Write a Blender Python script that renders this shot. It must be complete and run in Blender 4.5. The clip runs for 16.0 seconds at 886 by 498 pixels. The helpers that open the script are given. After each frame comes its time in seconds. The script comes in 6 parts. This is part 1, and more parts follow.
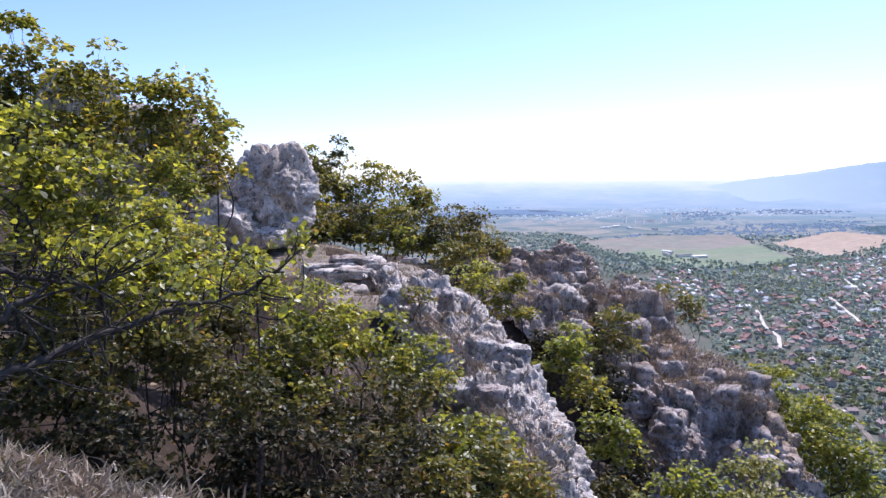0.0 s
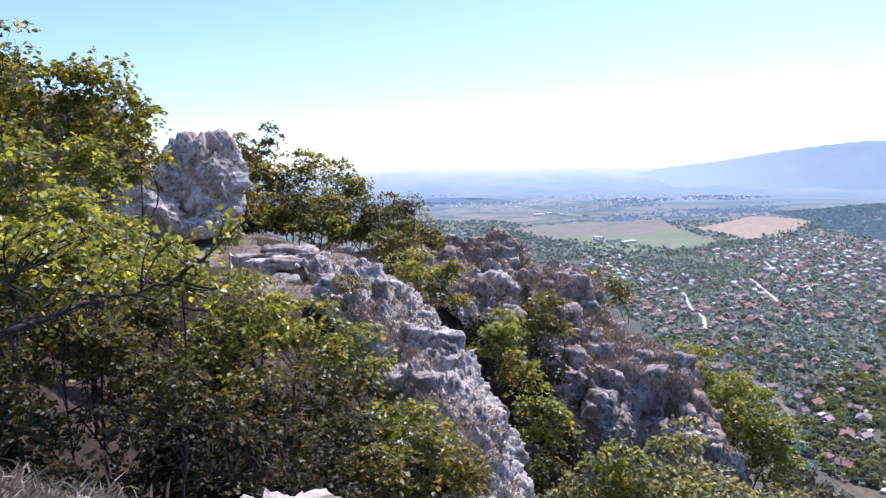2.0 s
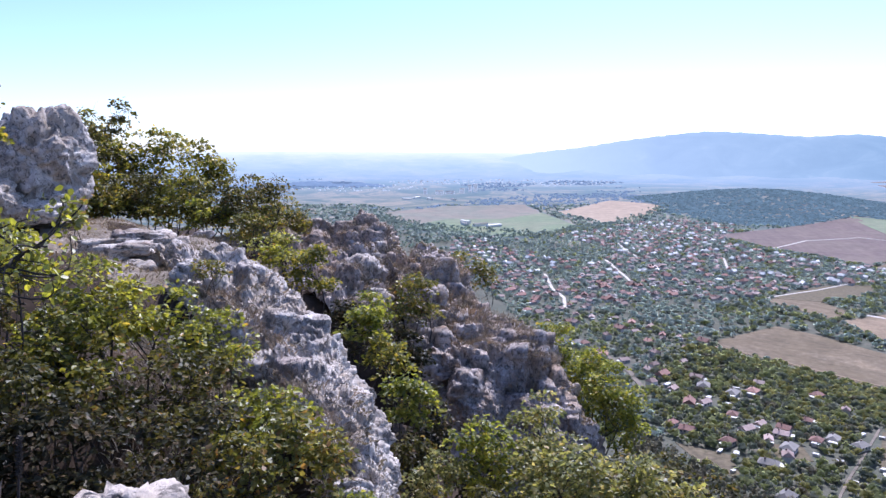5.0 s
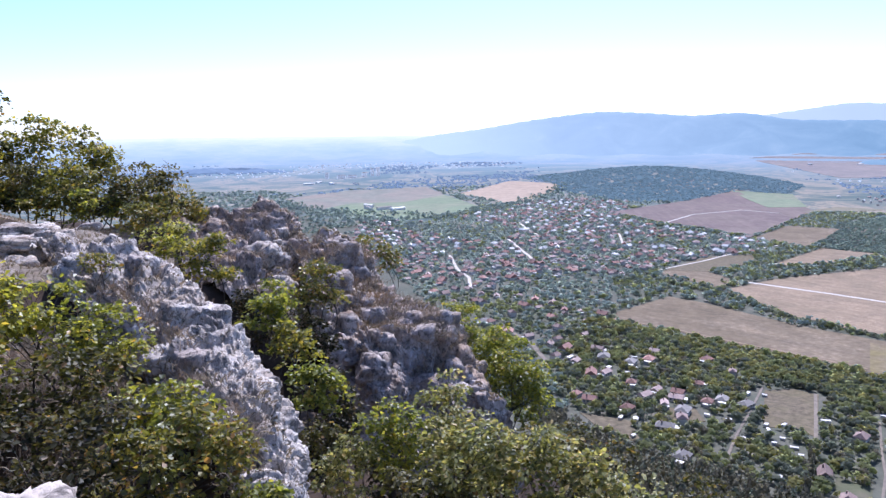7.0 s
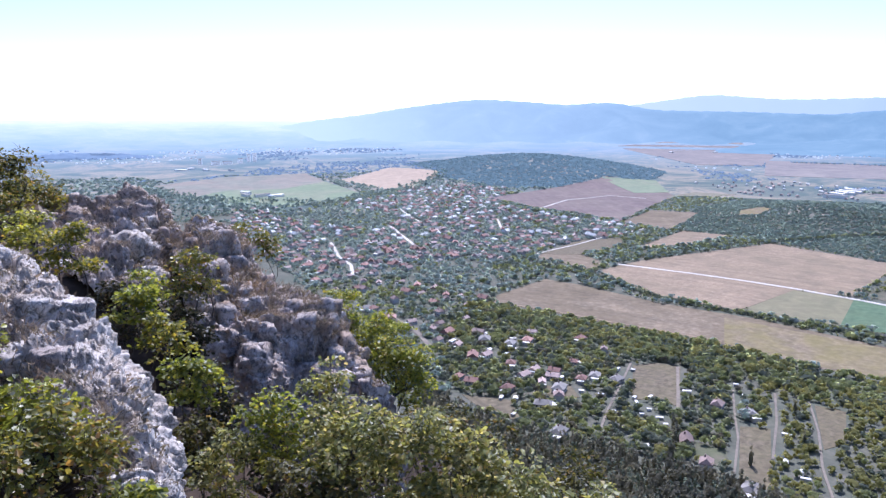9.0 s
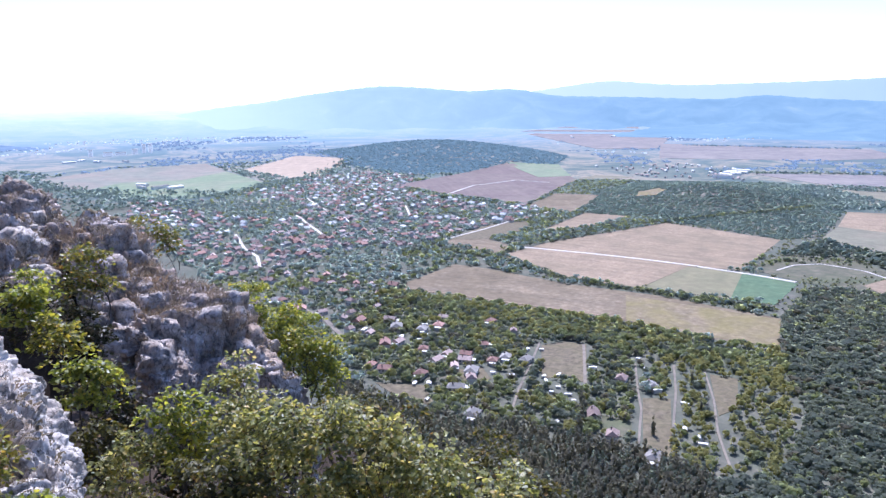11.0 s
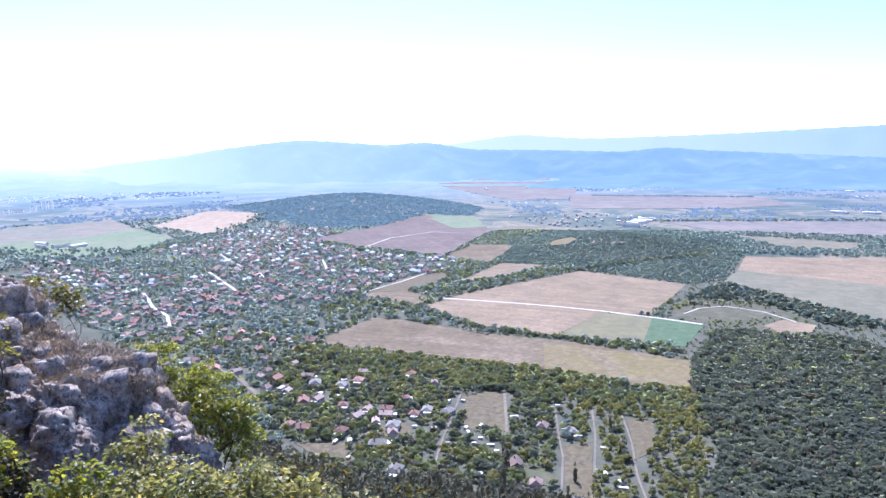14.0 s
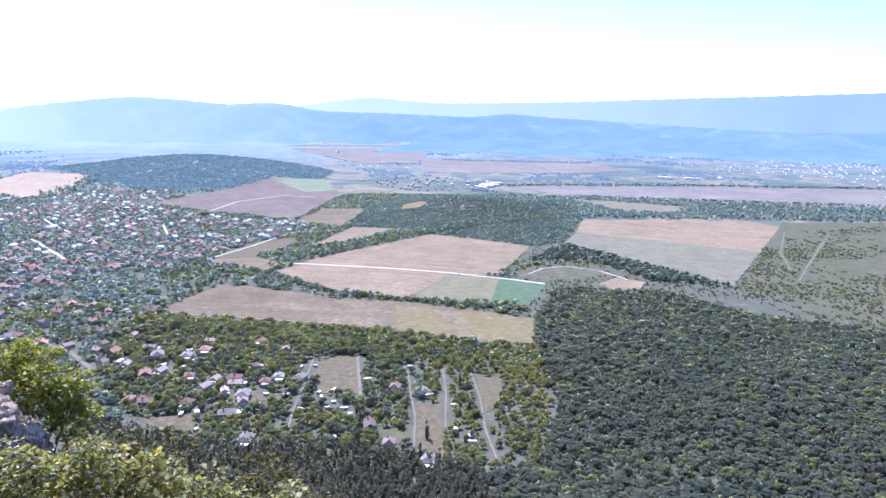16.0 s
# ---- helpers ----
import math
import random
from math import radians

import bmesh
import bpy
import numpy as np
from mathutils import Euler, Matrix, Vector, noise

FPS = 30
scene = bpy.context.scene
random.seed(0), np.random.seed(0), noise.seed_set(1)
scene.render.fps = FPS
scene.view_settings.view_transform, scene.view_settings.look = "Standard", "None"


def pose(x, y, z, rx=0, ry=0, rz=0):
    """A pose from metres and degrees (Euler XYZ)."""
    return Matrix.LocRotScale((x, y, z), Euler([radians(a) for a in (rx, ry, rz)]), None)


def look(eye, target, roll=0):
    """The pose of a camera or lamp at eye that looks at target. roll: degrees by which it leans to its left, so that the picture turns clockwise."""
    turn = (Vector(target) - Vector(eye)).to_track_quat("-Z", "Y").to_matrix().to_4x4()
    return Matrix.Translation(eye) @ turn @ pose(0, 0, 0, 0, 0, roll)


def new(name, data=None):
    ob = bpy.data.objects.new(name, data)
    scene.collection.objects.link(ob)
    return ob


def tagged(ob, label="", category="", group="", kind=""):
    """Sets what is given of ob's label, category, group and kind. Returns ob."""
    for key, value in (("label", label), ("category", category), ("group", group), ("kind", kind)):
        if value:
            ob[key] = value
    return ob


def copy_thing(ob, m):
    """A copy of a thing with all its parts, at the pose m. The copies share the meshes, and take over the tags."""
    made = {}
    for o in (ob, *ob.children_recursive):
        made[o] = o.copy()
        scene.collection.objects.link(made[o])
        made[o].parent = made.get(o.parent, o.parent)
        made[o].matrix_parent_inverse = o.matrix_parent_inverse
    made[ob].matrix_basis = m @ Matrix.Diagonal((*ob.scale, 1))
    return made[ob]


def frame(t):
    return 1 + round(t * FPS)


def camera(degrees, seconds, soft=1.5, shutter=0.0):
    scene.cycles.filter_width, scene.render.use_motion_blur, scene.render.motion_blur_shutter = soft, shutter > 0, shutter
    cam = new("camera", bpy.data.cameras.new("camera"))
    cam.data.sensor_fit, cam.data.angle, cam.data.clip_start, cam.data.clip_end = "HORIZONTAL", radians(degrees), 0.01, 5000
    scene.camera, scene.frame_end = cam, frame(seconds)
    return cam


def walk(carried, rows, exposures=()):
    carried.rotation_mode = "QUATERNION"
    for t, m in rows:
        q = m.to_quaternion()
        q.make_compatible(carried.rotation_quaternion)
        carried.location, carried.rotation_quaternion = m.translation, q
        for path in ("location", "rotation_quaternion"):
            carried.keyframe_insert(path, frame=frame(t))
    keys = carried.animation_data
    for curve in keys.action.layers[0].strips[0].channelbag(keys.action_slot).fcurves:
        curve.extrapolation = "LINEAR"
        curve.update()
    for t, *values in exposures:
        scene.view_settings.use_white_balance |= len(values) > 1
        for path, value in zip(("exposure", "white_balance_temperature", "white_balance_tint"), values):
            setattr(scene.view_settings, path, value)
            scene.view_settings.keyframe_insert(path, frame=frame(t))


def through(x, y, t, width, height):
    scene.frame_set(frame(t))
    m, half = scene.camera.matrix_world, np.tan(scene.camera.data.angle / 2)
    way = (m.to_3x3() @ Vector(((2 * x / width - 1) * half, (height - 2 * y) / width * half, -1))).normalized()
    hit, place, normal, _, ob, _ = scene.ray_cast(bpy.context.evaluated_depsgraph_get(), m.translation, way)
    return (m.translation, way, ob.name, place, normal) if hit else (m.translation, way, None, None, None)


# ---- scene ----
cam = camera(63.06, 16.0, soft=1.38)

# seconds, place of the lens (its first place is the origin), heading from +y to the right, tilt, lean to the left
PATH = [
    (0, 0.000, 0.000, 0.000, 1.56, -5.75, -0.27),
    (0.5, 0.012, 0.007, -0.006, 2.25, -6.21, -0.23),
    (1, 0.025, 0.015, -0.013, 3.92, -6.23, -0.47),
    (1.5, 0.037, 0.022, -0.019, 5.49, -6.15, -0.44),
    (2, 0.049, 0.029, -0.026, 6.70, -6.70, -0.56),
    (2.5, 0.059, 0.022, -0.028, 8.56, -7.29, -0.71),
    (3, 0.069, 0.015, -0.029, 10.32, -7.50, -0.05),
    (3.5, 0.079, 0.007, -0.030, 13.25, -7.62, 0.35),
    (4, 0.089, 0.000, -0.032, 14.75, -7.53, 0.51),
    (6.3, 0.133, -0.022, -0.048, 21.71, -8.98, -0.30),
    (6.5, 0.137, -0.024, -0.049, 22.62, -9.03, -0.40),
    (7, 0.144, -0.022, -0.057, 24.76, -9.32, -0.52),
    (7.5, 0.151, -0.020, -0.064, 26.42, -9.58, -0.69),
    (8, 0.158, -0.018, -0.072, 28.86, -10.00, -0.39),
    (8.5, 0.165, -0.016, -0.079, 30.80, -10.23, -0.24),
    (9, 0.172, -0.014, -0.087, 34.25, -10.40, 0.23),
    (9.2, 0.175, -0.013, -0.090, 35.60, -10.66, 0.38),
    (11.3, 0.198, -0.015, -0.102, 42.25, -11.26, -0.24),
    (11.5, 0.200, -0.015, -0.104, 42.82, -11.17, -0.30),
    (12, 0.206, -0.016, -0.106, 44.93, -11.67, -0.91),
    (12.5, 0.211, -0.016, -0.109, 46.46, -11.88, -0.84),
    (13, 0.217, -0.017, -0.112, 47.94, -11.03, -1.70),
    (13.5, 0.222, -0.017, -0.115, 48.32, -7.95, -1.73),
    (14, 0.228, -0.018, -0.118, 48.16, -7.32, -0.48),
    (14.5, 0.233, -0.018, -0.121, 50.82, -9.22, 0.02),
    (15, 0.239, -0.019, -0.124, 54.54, -9.66, 1.15),
    (15.5, 0.244, -0.019, -0.127, 58.13, -11.27, 0.88),
    (16, 0.250, -0.020, -0.130, 60.02, -10.15, 0.85),
]


def aim(x, y, z, heading, tilt, lean):
    a, e = radians(heading), radians(tilt)
    way = Vector((math.cos(e) * math.sin(a), math.cos(e) * math.cos(a), math.sin(e)))
    eye = Vector((x, y, z))
    return look(eye, eye + way, lean)


walk(cam, [(t, aim(*row)) for t, *row in PATH], exposures=[(0.0, 0.32, 5720, 25), (4.0, 0.34, 5600, 25), (9.0, 0.46, 5460, 24), (12.5, 0.72, 5380, 23), (16.0, 0.74, 5380, 23)])

# ---- light ----
SUN_AZ, SUN_EL = 37.0, 53.0
world = bpy.data.worlds.new("sky")
scene.world = world
world.use_nodes = True
wn = world.node_tree
wn.nodes.clear()
sky = wn.nodes.new("ShaderNodeTexSky")
sky.sky_type = "NISHITA"
sky.sun_disc = False
sky.sun_elevation, sky.sun_rotation = radians(SUN_EL), radians(SUN_AZ)
sky.altitude, sky.air_density, sky.dust_density, sky.ozone_density = 300, 0.8, 0.7, 4.0
bg = wn.nodes.new("ShaderNodeBackground")
bg.inputs["Strength"].default_value = 0.175
wout = wn.nodes.new("ShaderNodeOutputWorld")
wn.links.new(sky.outputs[0], bg.inputs["Color"])
wn.links.new(bg.outputs[0], wout.inputs["Surface"])

sun = new("sun", bpy.data.lights.new("sun", "SUN"))
sun.data.energy, sun.data.angle, sun.data.color = 5.0, radians(0.55), (1.0, 0.97, 0.92)
sun.matrix_world = look((0, 0, 60), Vector((0, 0, 60)) - Vector((
    math.sin(radians(SUN_AZ)) * math.cos(radians(SUN_EL)),
    math.cos(radians(SUN_AZ)) * math.cos(radians(SUN_EL)), math.sin(radians(SUN_EL)))))

# ---- materials ----
def tree_of(name):
    m = bpy.data.materials.new(name)
    m.use_nodes = True
    nt = m.node_tree
    nt.nodes.clear()
    return m, nt, nt.nodes.new("ShaderNodeOutputMaterial")


def ramp(nt, fac, stops):
    r = nt.nodes.new("ShaderNodeValToRGB")
    while len(r.color_ramp.elements) < len(stops):
        r.color_ramp.elements.new(0.5)
    for e, (p, c) in zip(r.color_ramp.elements, stops):
        e.position, e.color = p, (*c, 1)
    nt.links.new(fac, r.inputs[0])
    return r.outputs[0]


def noise_of(nt, scale, detail=6, rough=0.6, stretch=(1, 1, 1), local=False, warp=0.0, turn=0.0):
    if local:
        src = nt.nodes.new("ShaderNodeTexCoord").outputs["Object"]
    else:
        src = nt.nodes.new("ShaderNodeNewGeometry").outputs["Position"]
    mp = nt.nodes.new("ShaderNodeMapping")
    if turn:
        mp.vector_type = "TEXTURE"
        mp.inputs["Rotation"].default_value = (0, 0, radians(turn))
        mp.inputs["Scale"].default_value = tuple(1 / k for k in stretch)
    else:
        mp.inputs["Scale"].default_value = stretch
    nt.links.new(src, mp.inputs["Vector"])
    n = nt.nodes.new("ShaderNodeTexNoise")
    n.inputs["Scale"].default_value, n.inputs["Detail"].default_value, n.inputs["Roughness"].default_value = scale, detail, rough
    n.inputs["Distortion"].default_value = warp
    nt.links.new(mp.outputs[0], n.inputs["Vector"])
    return n.outputs["Fac"]


def mix(nt, a, b, fac, mode="MIX"):
    m = nt.nodes.new("ShaderNodeMix")
    m.data_type, m.blend_type = "RGBA", mode
    for v, s in ((fac, 0), (a, 6), (b, 7)):
        if isinstance(v, (int, float)):
            m.inputs[s].default_value = v
        elif isinstance(v, tuple):
            m.inputs[s].default_value = (*v, 1)
        else:
            nt.links.new(v, m.inputs[s])
    return m.outputs[2]


def math_of(nt, op, a, b=0.5):
    m = nt.nodes.new("ShaderNodeMath")
    m.operation = op
    for v, s in ((a, 0), (b, 1)):
        if isinstance(v, (int, float)):
            m.inputs[s].default_value = v
        else:
            nt.links.new(v, m.inputs[s])
    return m.outputs[0]


def finish(m, nt, out, colour, rough=0.9, bump=None, strength=0.4, dist=0.05, spec=0.3, metal=0.0):
    p = nt.nodes.new("ShaderNodeBsdfPrincipled")
    if isinstance(colour, tuple):
        p.inputs["Base Color"].default_value = (*colour, 1)
    else:
        nt.links.new(colour, p.inputs["Base Color"])
    p.inputs["Roughness"].default_value = rough
    p.inputs["Specular IOR Level"].default_value = spec
    p.inputs["Metallic"].default_value = metal
    if bump is not None:
        b = nt.nodes.new("ShaderNodeBump")
        b.inputs["Strength"].default_value, b.inputs["Distance"].default_value = strength, dist
        nt.links.new(bump, b.inputs["Height"])
        nt.links.new(b.outputs[0], p.inputs["Normal"])
    nt.links.new(p.outputs[0], out.inputs["Surface"])
    return m


def earth(name, stops, fine_scale, coarse_scale, tint, rough=0.95, bump=0.3, dist=0.05, stretch=(1, 1, 1), coarse_amount=0.6, rows=0.0):
    """Soil, grass or crop: a fine grain over broad patches of another tint."""
    m, nt, out = tree_of(name)
    fine = noise_of(nt, fine_scale, 8, 0.7, stretch)
    col = ramp(nt, fine, stops)
    coarse = noise_of(nt, coarse_scale, 5, 0.55, (1, 1, 1), warp=1.0)
    cm = ramp(nt, coarse, [(0.4, (0, 0, 0)), (0.62, (coarse_amount,) * 3)])
    col = mix(nt, col, tint, cm)
    mid = ramp(nt, noise_of(nt, coarse_scale * 5, 6, 0.65, warp=0.8), [(0.35, (0.84, 0.85, 0.86)), (0.65, (1.12, 1.11, 1.09))])
    col = mix(nt, col, mid, 1.0, "MULTIPLY")
    if rows:
        drill = ramp(nt, noise_of(nt, 0.12, 4, 0.6, (0.03, 1, 1), turn=rows), [(0.38, (0.92, 0.92, 0.92)), (0.62, (1.06, 1.06, 1.05))])
        col = mix(nt, col, drill, 1.0, "MULTIPLY")
    return finish(m, nt, out, col, rough, fine, bump, dist, 0.15)


def limestone(name, light, dark, warm, spots=0.45):
    m, nt, out = tree_of(name)
    base = ramp(nt, noise_of(nt, 1.5, 9, 0.64), [(0.32, dark), (0.46, tuple(0.5 * a + 0.5 * b for a, b in zip(light, dark))), (0.58, light)])
    stain = ramp(nt, noise_of(nt, 0.75, 6, 0.6, (1, 1, 0.6), warp=1.5), [(0.46, (0, 0, 0)), (0.62, (0.7, 0.7, 0.7))])
    base = mix(nt, base, warm, stain)
    v = nt.nodes.new("ShaderNodeTexVoronoi")
    v.feature, v.inputs["Scale"].default_value = "DISTANCE_TO_EDGE", 2.6
    g = nt.nodes.new("ShaderNodeNewGeometry")
    wob = nt.nodes.new("ShaderNodeTexNoise")
    wob.inputs["Scale"].default_value, wob.inputs["Detail"].default_value = 3.0, 4
    nt.links.new(g.outputs["Position"], wob.inputs["Vector"])
    add = nt.nodes.new("ShaderNodeVectorMath")
    add.operation = "MULTIPLY_ADD"
    add.inputs[1].default_value = (0.8, 0.8, 0.8)
    nt.links.new(wob.outputs["Color"], add.inputs[0])
    nt.links.new(g.outputs["Position"], add.inputs[2])
    nt.links.new(add.outputs[0], v.inputs["Vector"])
    crack = ramp(nt, v.outputs["Distance"], [(0.0, (1, 1, 1)), (0.05, (0, 0, 0))])
    base = mix(nt, base, (0.07, 0.065, 0.06), math_of(nt, "MULTIPLY", math_of(nt, "MULTIPLY", crack, 0.6), ramp(nt, noise_of(nt, 0.9, 3, 0.5), [(0.45, (0, 0, 0)), (0.6, (1, 1, 1))])))
    lichen = ramp(nt, noise_of(nt, 9.0, 6, 0.75), [(0.58, (0, 0, 0)), (0.68, (spots,) * 3)])
    base = mix(nt, base, (0.13, 0.125, 0.115), lichen)
    pits = ramp(nt, noise_of(nt, 7.0, 6, 0.66, (1, 1, 0.7), warp=0.8), [(0.39, (0.75, 0.75, 0.75)), (0.47, (0, 0, 0))])
    base = mix(nt, base, (0.085, 0.075, 0.065), pits)
    height = math_of(nt, "ADD", noise_of(nt, 3.4, 9, 0.62), math_of(nt, "MULTIPLY", crack, -0.15))
    return finish(m, nt, out, base, 0.92, height, 1.0, 0.1, 0.12)


def leaf_mat(name, stops, glow, gloss=0.35, through=0.42):
    m, nt, out = tree_of(name)
    g = nt.nodes.new("ShaderNodeNewGeometry")
    col = ramp(nt, g.outputs["Random Per Island"], stops)
    patch = ramp(nt, noise_of(nt, 1.3, 3, 0.5), [(0.35, (0.7, 0.75, 0.7)), (0.65, (1.15, 1.1, 1.0))])
    col = mix(nt, col, patch, 1.0, "MULTIPLY")
    p = nt.nodes.new("ShaderNodeBsdfPrincipled")
    nt.links.new(col, p.inputs["Base Color"])
    p.inputs["Roughness"].default_value = 0.45
    p.inputs["Specular IOR Level"].default_value = gloss * 1.5
    t = nt.nodes.new("ShaderNodeBsdfTranslucent")
    nt.links.new(mix(nt, col, glow, 1.0, "MULTIPLY"), t.inputs["Color"])
    s = nt.nodes.new("ShaderNodeMixShader")
    s.inputs[0].default_value = through
    nt.links.new(p.outputs[0], s.inputs[1])
    nt.links.new(t.outputs[0], s.inputs[2])
    nt.links.new(s.outputs[0], out.inputs["Surface"])
    return m


def plain(name, colour, rough=0.8, vary=0.15, scale=3.0, spec=0.3, metal=0.0, per_object=0.0):
    m, nt, out = tree_of(name)
    n = noise_of(nt, scale, 5, 0.6)
    lo, hi = tuple(c * (1 - vary) for c in colour), tuple(min(1, c * (1 + vary)) for c in colour)
    col = ramp(nt, n, [(0.3, lo), (0.7, hi)])
    if per_object:
        o = nt.nodes.new("ShaderNodeObjectInfo")
        g = nt.nodes.new("ShaderNodeNewGeometry")
        pick = math_of(nt, "FRACT", math_of(nt, "ADD", o.outputs["Random"], g.outputs["Random Per Island"]))
        tint = ramp(nt, pick, [(0.0, (1 - per_object,) * 3), (1.0, (1 + per_object,) * 3)])
        col = mix(nt, col, tint, 1.0, "MULTIPLY")
    return finish(m, nt, out, col, rough, n, 0.2, 0.03, spec, metal)


def haze_mat(name, stops, scale, stretch, glow, lit=0.35, bright=None, span=(0.75, 0.94)):
    """Plain backdrop for far land, kilometres off: blue haze painted as emission."""
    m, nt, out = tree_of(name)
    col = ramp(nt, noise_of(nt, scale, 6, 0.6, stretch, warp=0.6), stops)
    # bright paints whiter haze towards the sun's side of the horizon
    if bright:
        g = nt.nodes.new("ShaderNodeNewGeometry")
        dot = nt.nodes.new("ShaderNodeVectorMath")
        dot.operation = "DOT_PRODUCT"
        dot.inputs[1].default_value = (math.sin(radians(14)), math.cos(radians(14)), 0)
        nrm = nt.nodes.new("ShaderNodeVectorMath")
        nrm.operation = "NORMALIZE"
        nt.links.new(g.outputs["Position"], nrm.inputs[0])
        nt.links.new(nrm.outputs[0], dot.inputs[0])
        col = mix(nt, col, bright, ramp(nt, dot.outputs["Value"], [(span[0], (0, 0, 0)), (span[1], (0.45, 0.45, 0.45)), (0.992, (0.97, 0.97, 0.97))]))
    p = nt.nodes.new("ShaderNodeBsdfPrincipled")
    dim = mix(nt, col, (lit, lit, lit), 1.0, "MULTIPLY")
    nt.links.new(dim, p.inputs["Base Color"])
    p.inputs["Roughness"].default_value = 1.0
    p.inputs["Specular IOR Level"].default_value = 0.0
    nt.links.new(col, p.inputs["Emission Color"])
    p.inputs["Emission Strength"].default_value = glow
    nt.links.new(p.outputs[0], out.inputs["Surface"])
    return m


M_ground = earth("hill_soil", [(0.3, (0.022, 0.016, 0.011)), (0.5, (0.052, 0.036, 0.025)), (0.72, (0.115, 0.08, 0.056))], 3.0, 0.5, (0.05, 0.034, 0.022))
M_valley = earth("valley_grass", [(0.3, (0.085, 0.088, 0.066)), (0.5, (0.122, 0.12, 0.09)), (0.7, (0.175, 0.158, 0.125))], 0.11, 0.02, (0.10, 0.112, 0.08))
M_rock = limestone("pale_limestone", (0.71, 0.63, 0.54), (0.25, 0.212, 0.175), (0.42, 0.33, 0.24), 0.25)
M_rock_dark = limestone("weathered_limestone", (0.60, 0.51, 0.44), (0.122, 0.099, 0.083), (0.335, 0.235, 0.16), 0.45)
M_ledge = earth("pale_ledge_turf", [(0.3, (0.173, 0.135, 0.097)), (0.5, (0.292, 0.238, 0.184)), (0.7, (0.432, 0.373, 0.308))], 5.0, 0.7, (0.205, 0.162, 0.108), bump=1.0, dist=0.1)
M_turf = earth("dry_ledge_turf", [(0.3, (0.078, 0.054, 0.034)), (0.5, (0.194, 0.136, 0.085)), (0.7, (0.337, 0.246, 0.162))], 6.0, 0.8, (0.130, 0.110, 0.054), bump=1.0, dist=0.12)
M_leaf = leaf_mat("oak_leaves", [(0.0, (0.063, 0.069, 0.022)), (0.35, (0.153, 0.157, 0.037)), (0.7, (0.272, 0.270, 0.053)), (0.975, (0.358, 0.340, 0.066)), (1.0, (0.409, 0.216, 0.066))], (2.65, 2.55, 0.95), 0.42, 0.42)
M_leaf_tree = leaf_mat("ridge_oak_leaves", [(0.0, (0.055, 0.064, 0.022)), (0.4, (0.138, 0.143, 0.037)), (0.85, (0.275, 0.253, 0.057)), (1.0, (0.374, 0.264, 0.066))], (2.7, 2.5, 0.95), 0.28, 0.42)
# darker oak leaf copy; in hollow and gully its colour paints the shade
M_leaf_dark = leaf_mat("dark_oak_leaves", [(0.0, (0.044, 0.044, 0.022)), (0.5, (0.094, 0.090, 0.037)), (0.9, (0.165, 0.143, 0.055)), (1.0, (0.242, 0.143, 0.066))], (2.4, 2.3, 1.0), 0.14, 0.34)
# darkest leaf copy: deep shade of hollow and outcrop foot put into colour
M_leaf_shade = leaf_mat("shade_dark_leaves", [(0.0, (0.028, 0.028, 0.018)), (0.6, (0.059, 0.056, 0.031)), (1.0, (0.140, 0.098, 0.056))], (1.8, 1.8, 1.0), 0.08, 0.25)
M_leaf_light = leaf_mat("bright_ash_leaves", [(0.0, (0.077, 0.094, 0.028)), (0.5, (0.182, 0.193, 0.050)), (0.92, (0.297, 0.286, 0.072)), (1.0, (0.363, 0.275, 0.077))], (2.8, 2.7, 1.0), 0.3, 0.46)
M_leaf_dusty = leaf_mat("dusty_oak_leaves", [(0.0, (0.095, 0.103, 0.045)), (0.4, (0.221, 0.227, 0.090)), (0.85, (0.370, 0.358, 0.157)), (1.0, (0.493, 0.392, 0.224))], (2.3, 2.1, 1.1), 0.3, 0.45)
M_leaf_brown = leaf_mat("turning_leaves", [(0.0, (0.077, 0.086, 0.026)), (0.5, (0.176, 0.176, 0.046)), (0.85, (0.275, 0.237, 0.061)), (1.0, (0.308, 0.176, 0.066))], (2.2, 2.0, 1.0), 0.3)
M_bark = plain("grey_bark", (0.06, 0.05, 0.04), 0.95, 0.4, 14)
M_dry = leaf_mat("dry_grass_blades", [(0.0, (0.17, 0.12, 0.075)), (0.5, (0.28, 0.21, 0.14)), (0.85, (0.38, 0.30, 0.21)), (1.0, (0.14, 0.13, 0.05))], (1.2, 1.15, 1.0), 0.15, 0.3)

M_dry_brown = leaf_mat("brown_grass_blades", [(0.0, (0.21, 0.165, 0.125)), (0.5, (0.31, 0.25, 0.195)), (0.85, (0.43, 0.355, 0.28)), (1.0, (0.12, 0.11, 0.045))], (1.2, 1.1, 1.0), 0.1, 0.25)

M_rust = leaf_mat("rusty_grass_blades", [(0.0, (0.22, 0.16, 0.10)), (0.5, (0.33, 0.25, 0.165)), (0.85, (0.43, 0.34, 0.235)), (1.0, (0.2, 0.13, 0.05))], (1.3, 1.1, 0.9), 0.1, 0.3)

# far land, kilometres off, its haze painted as emission


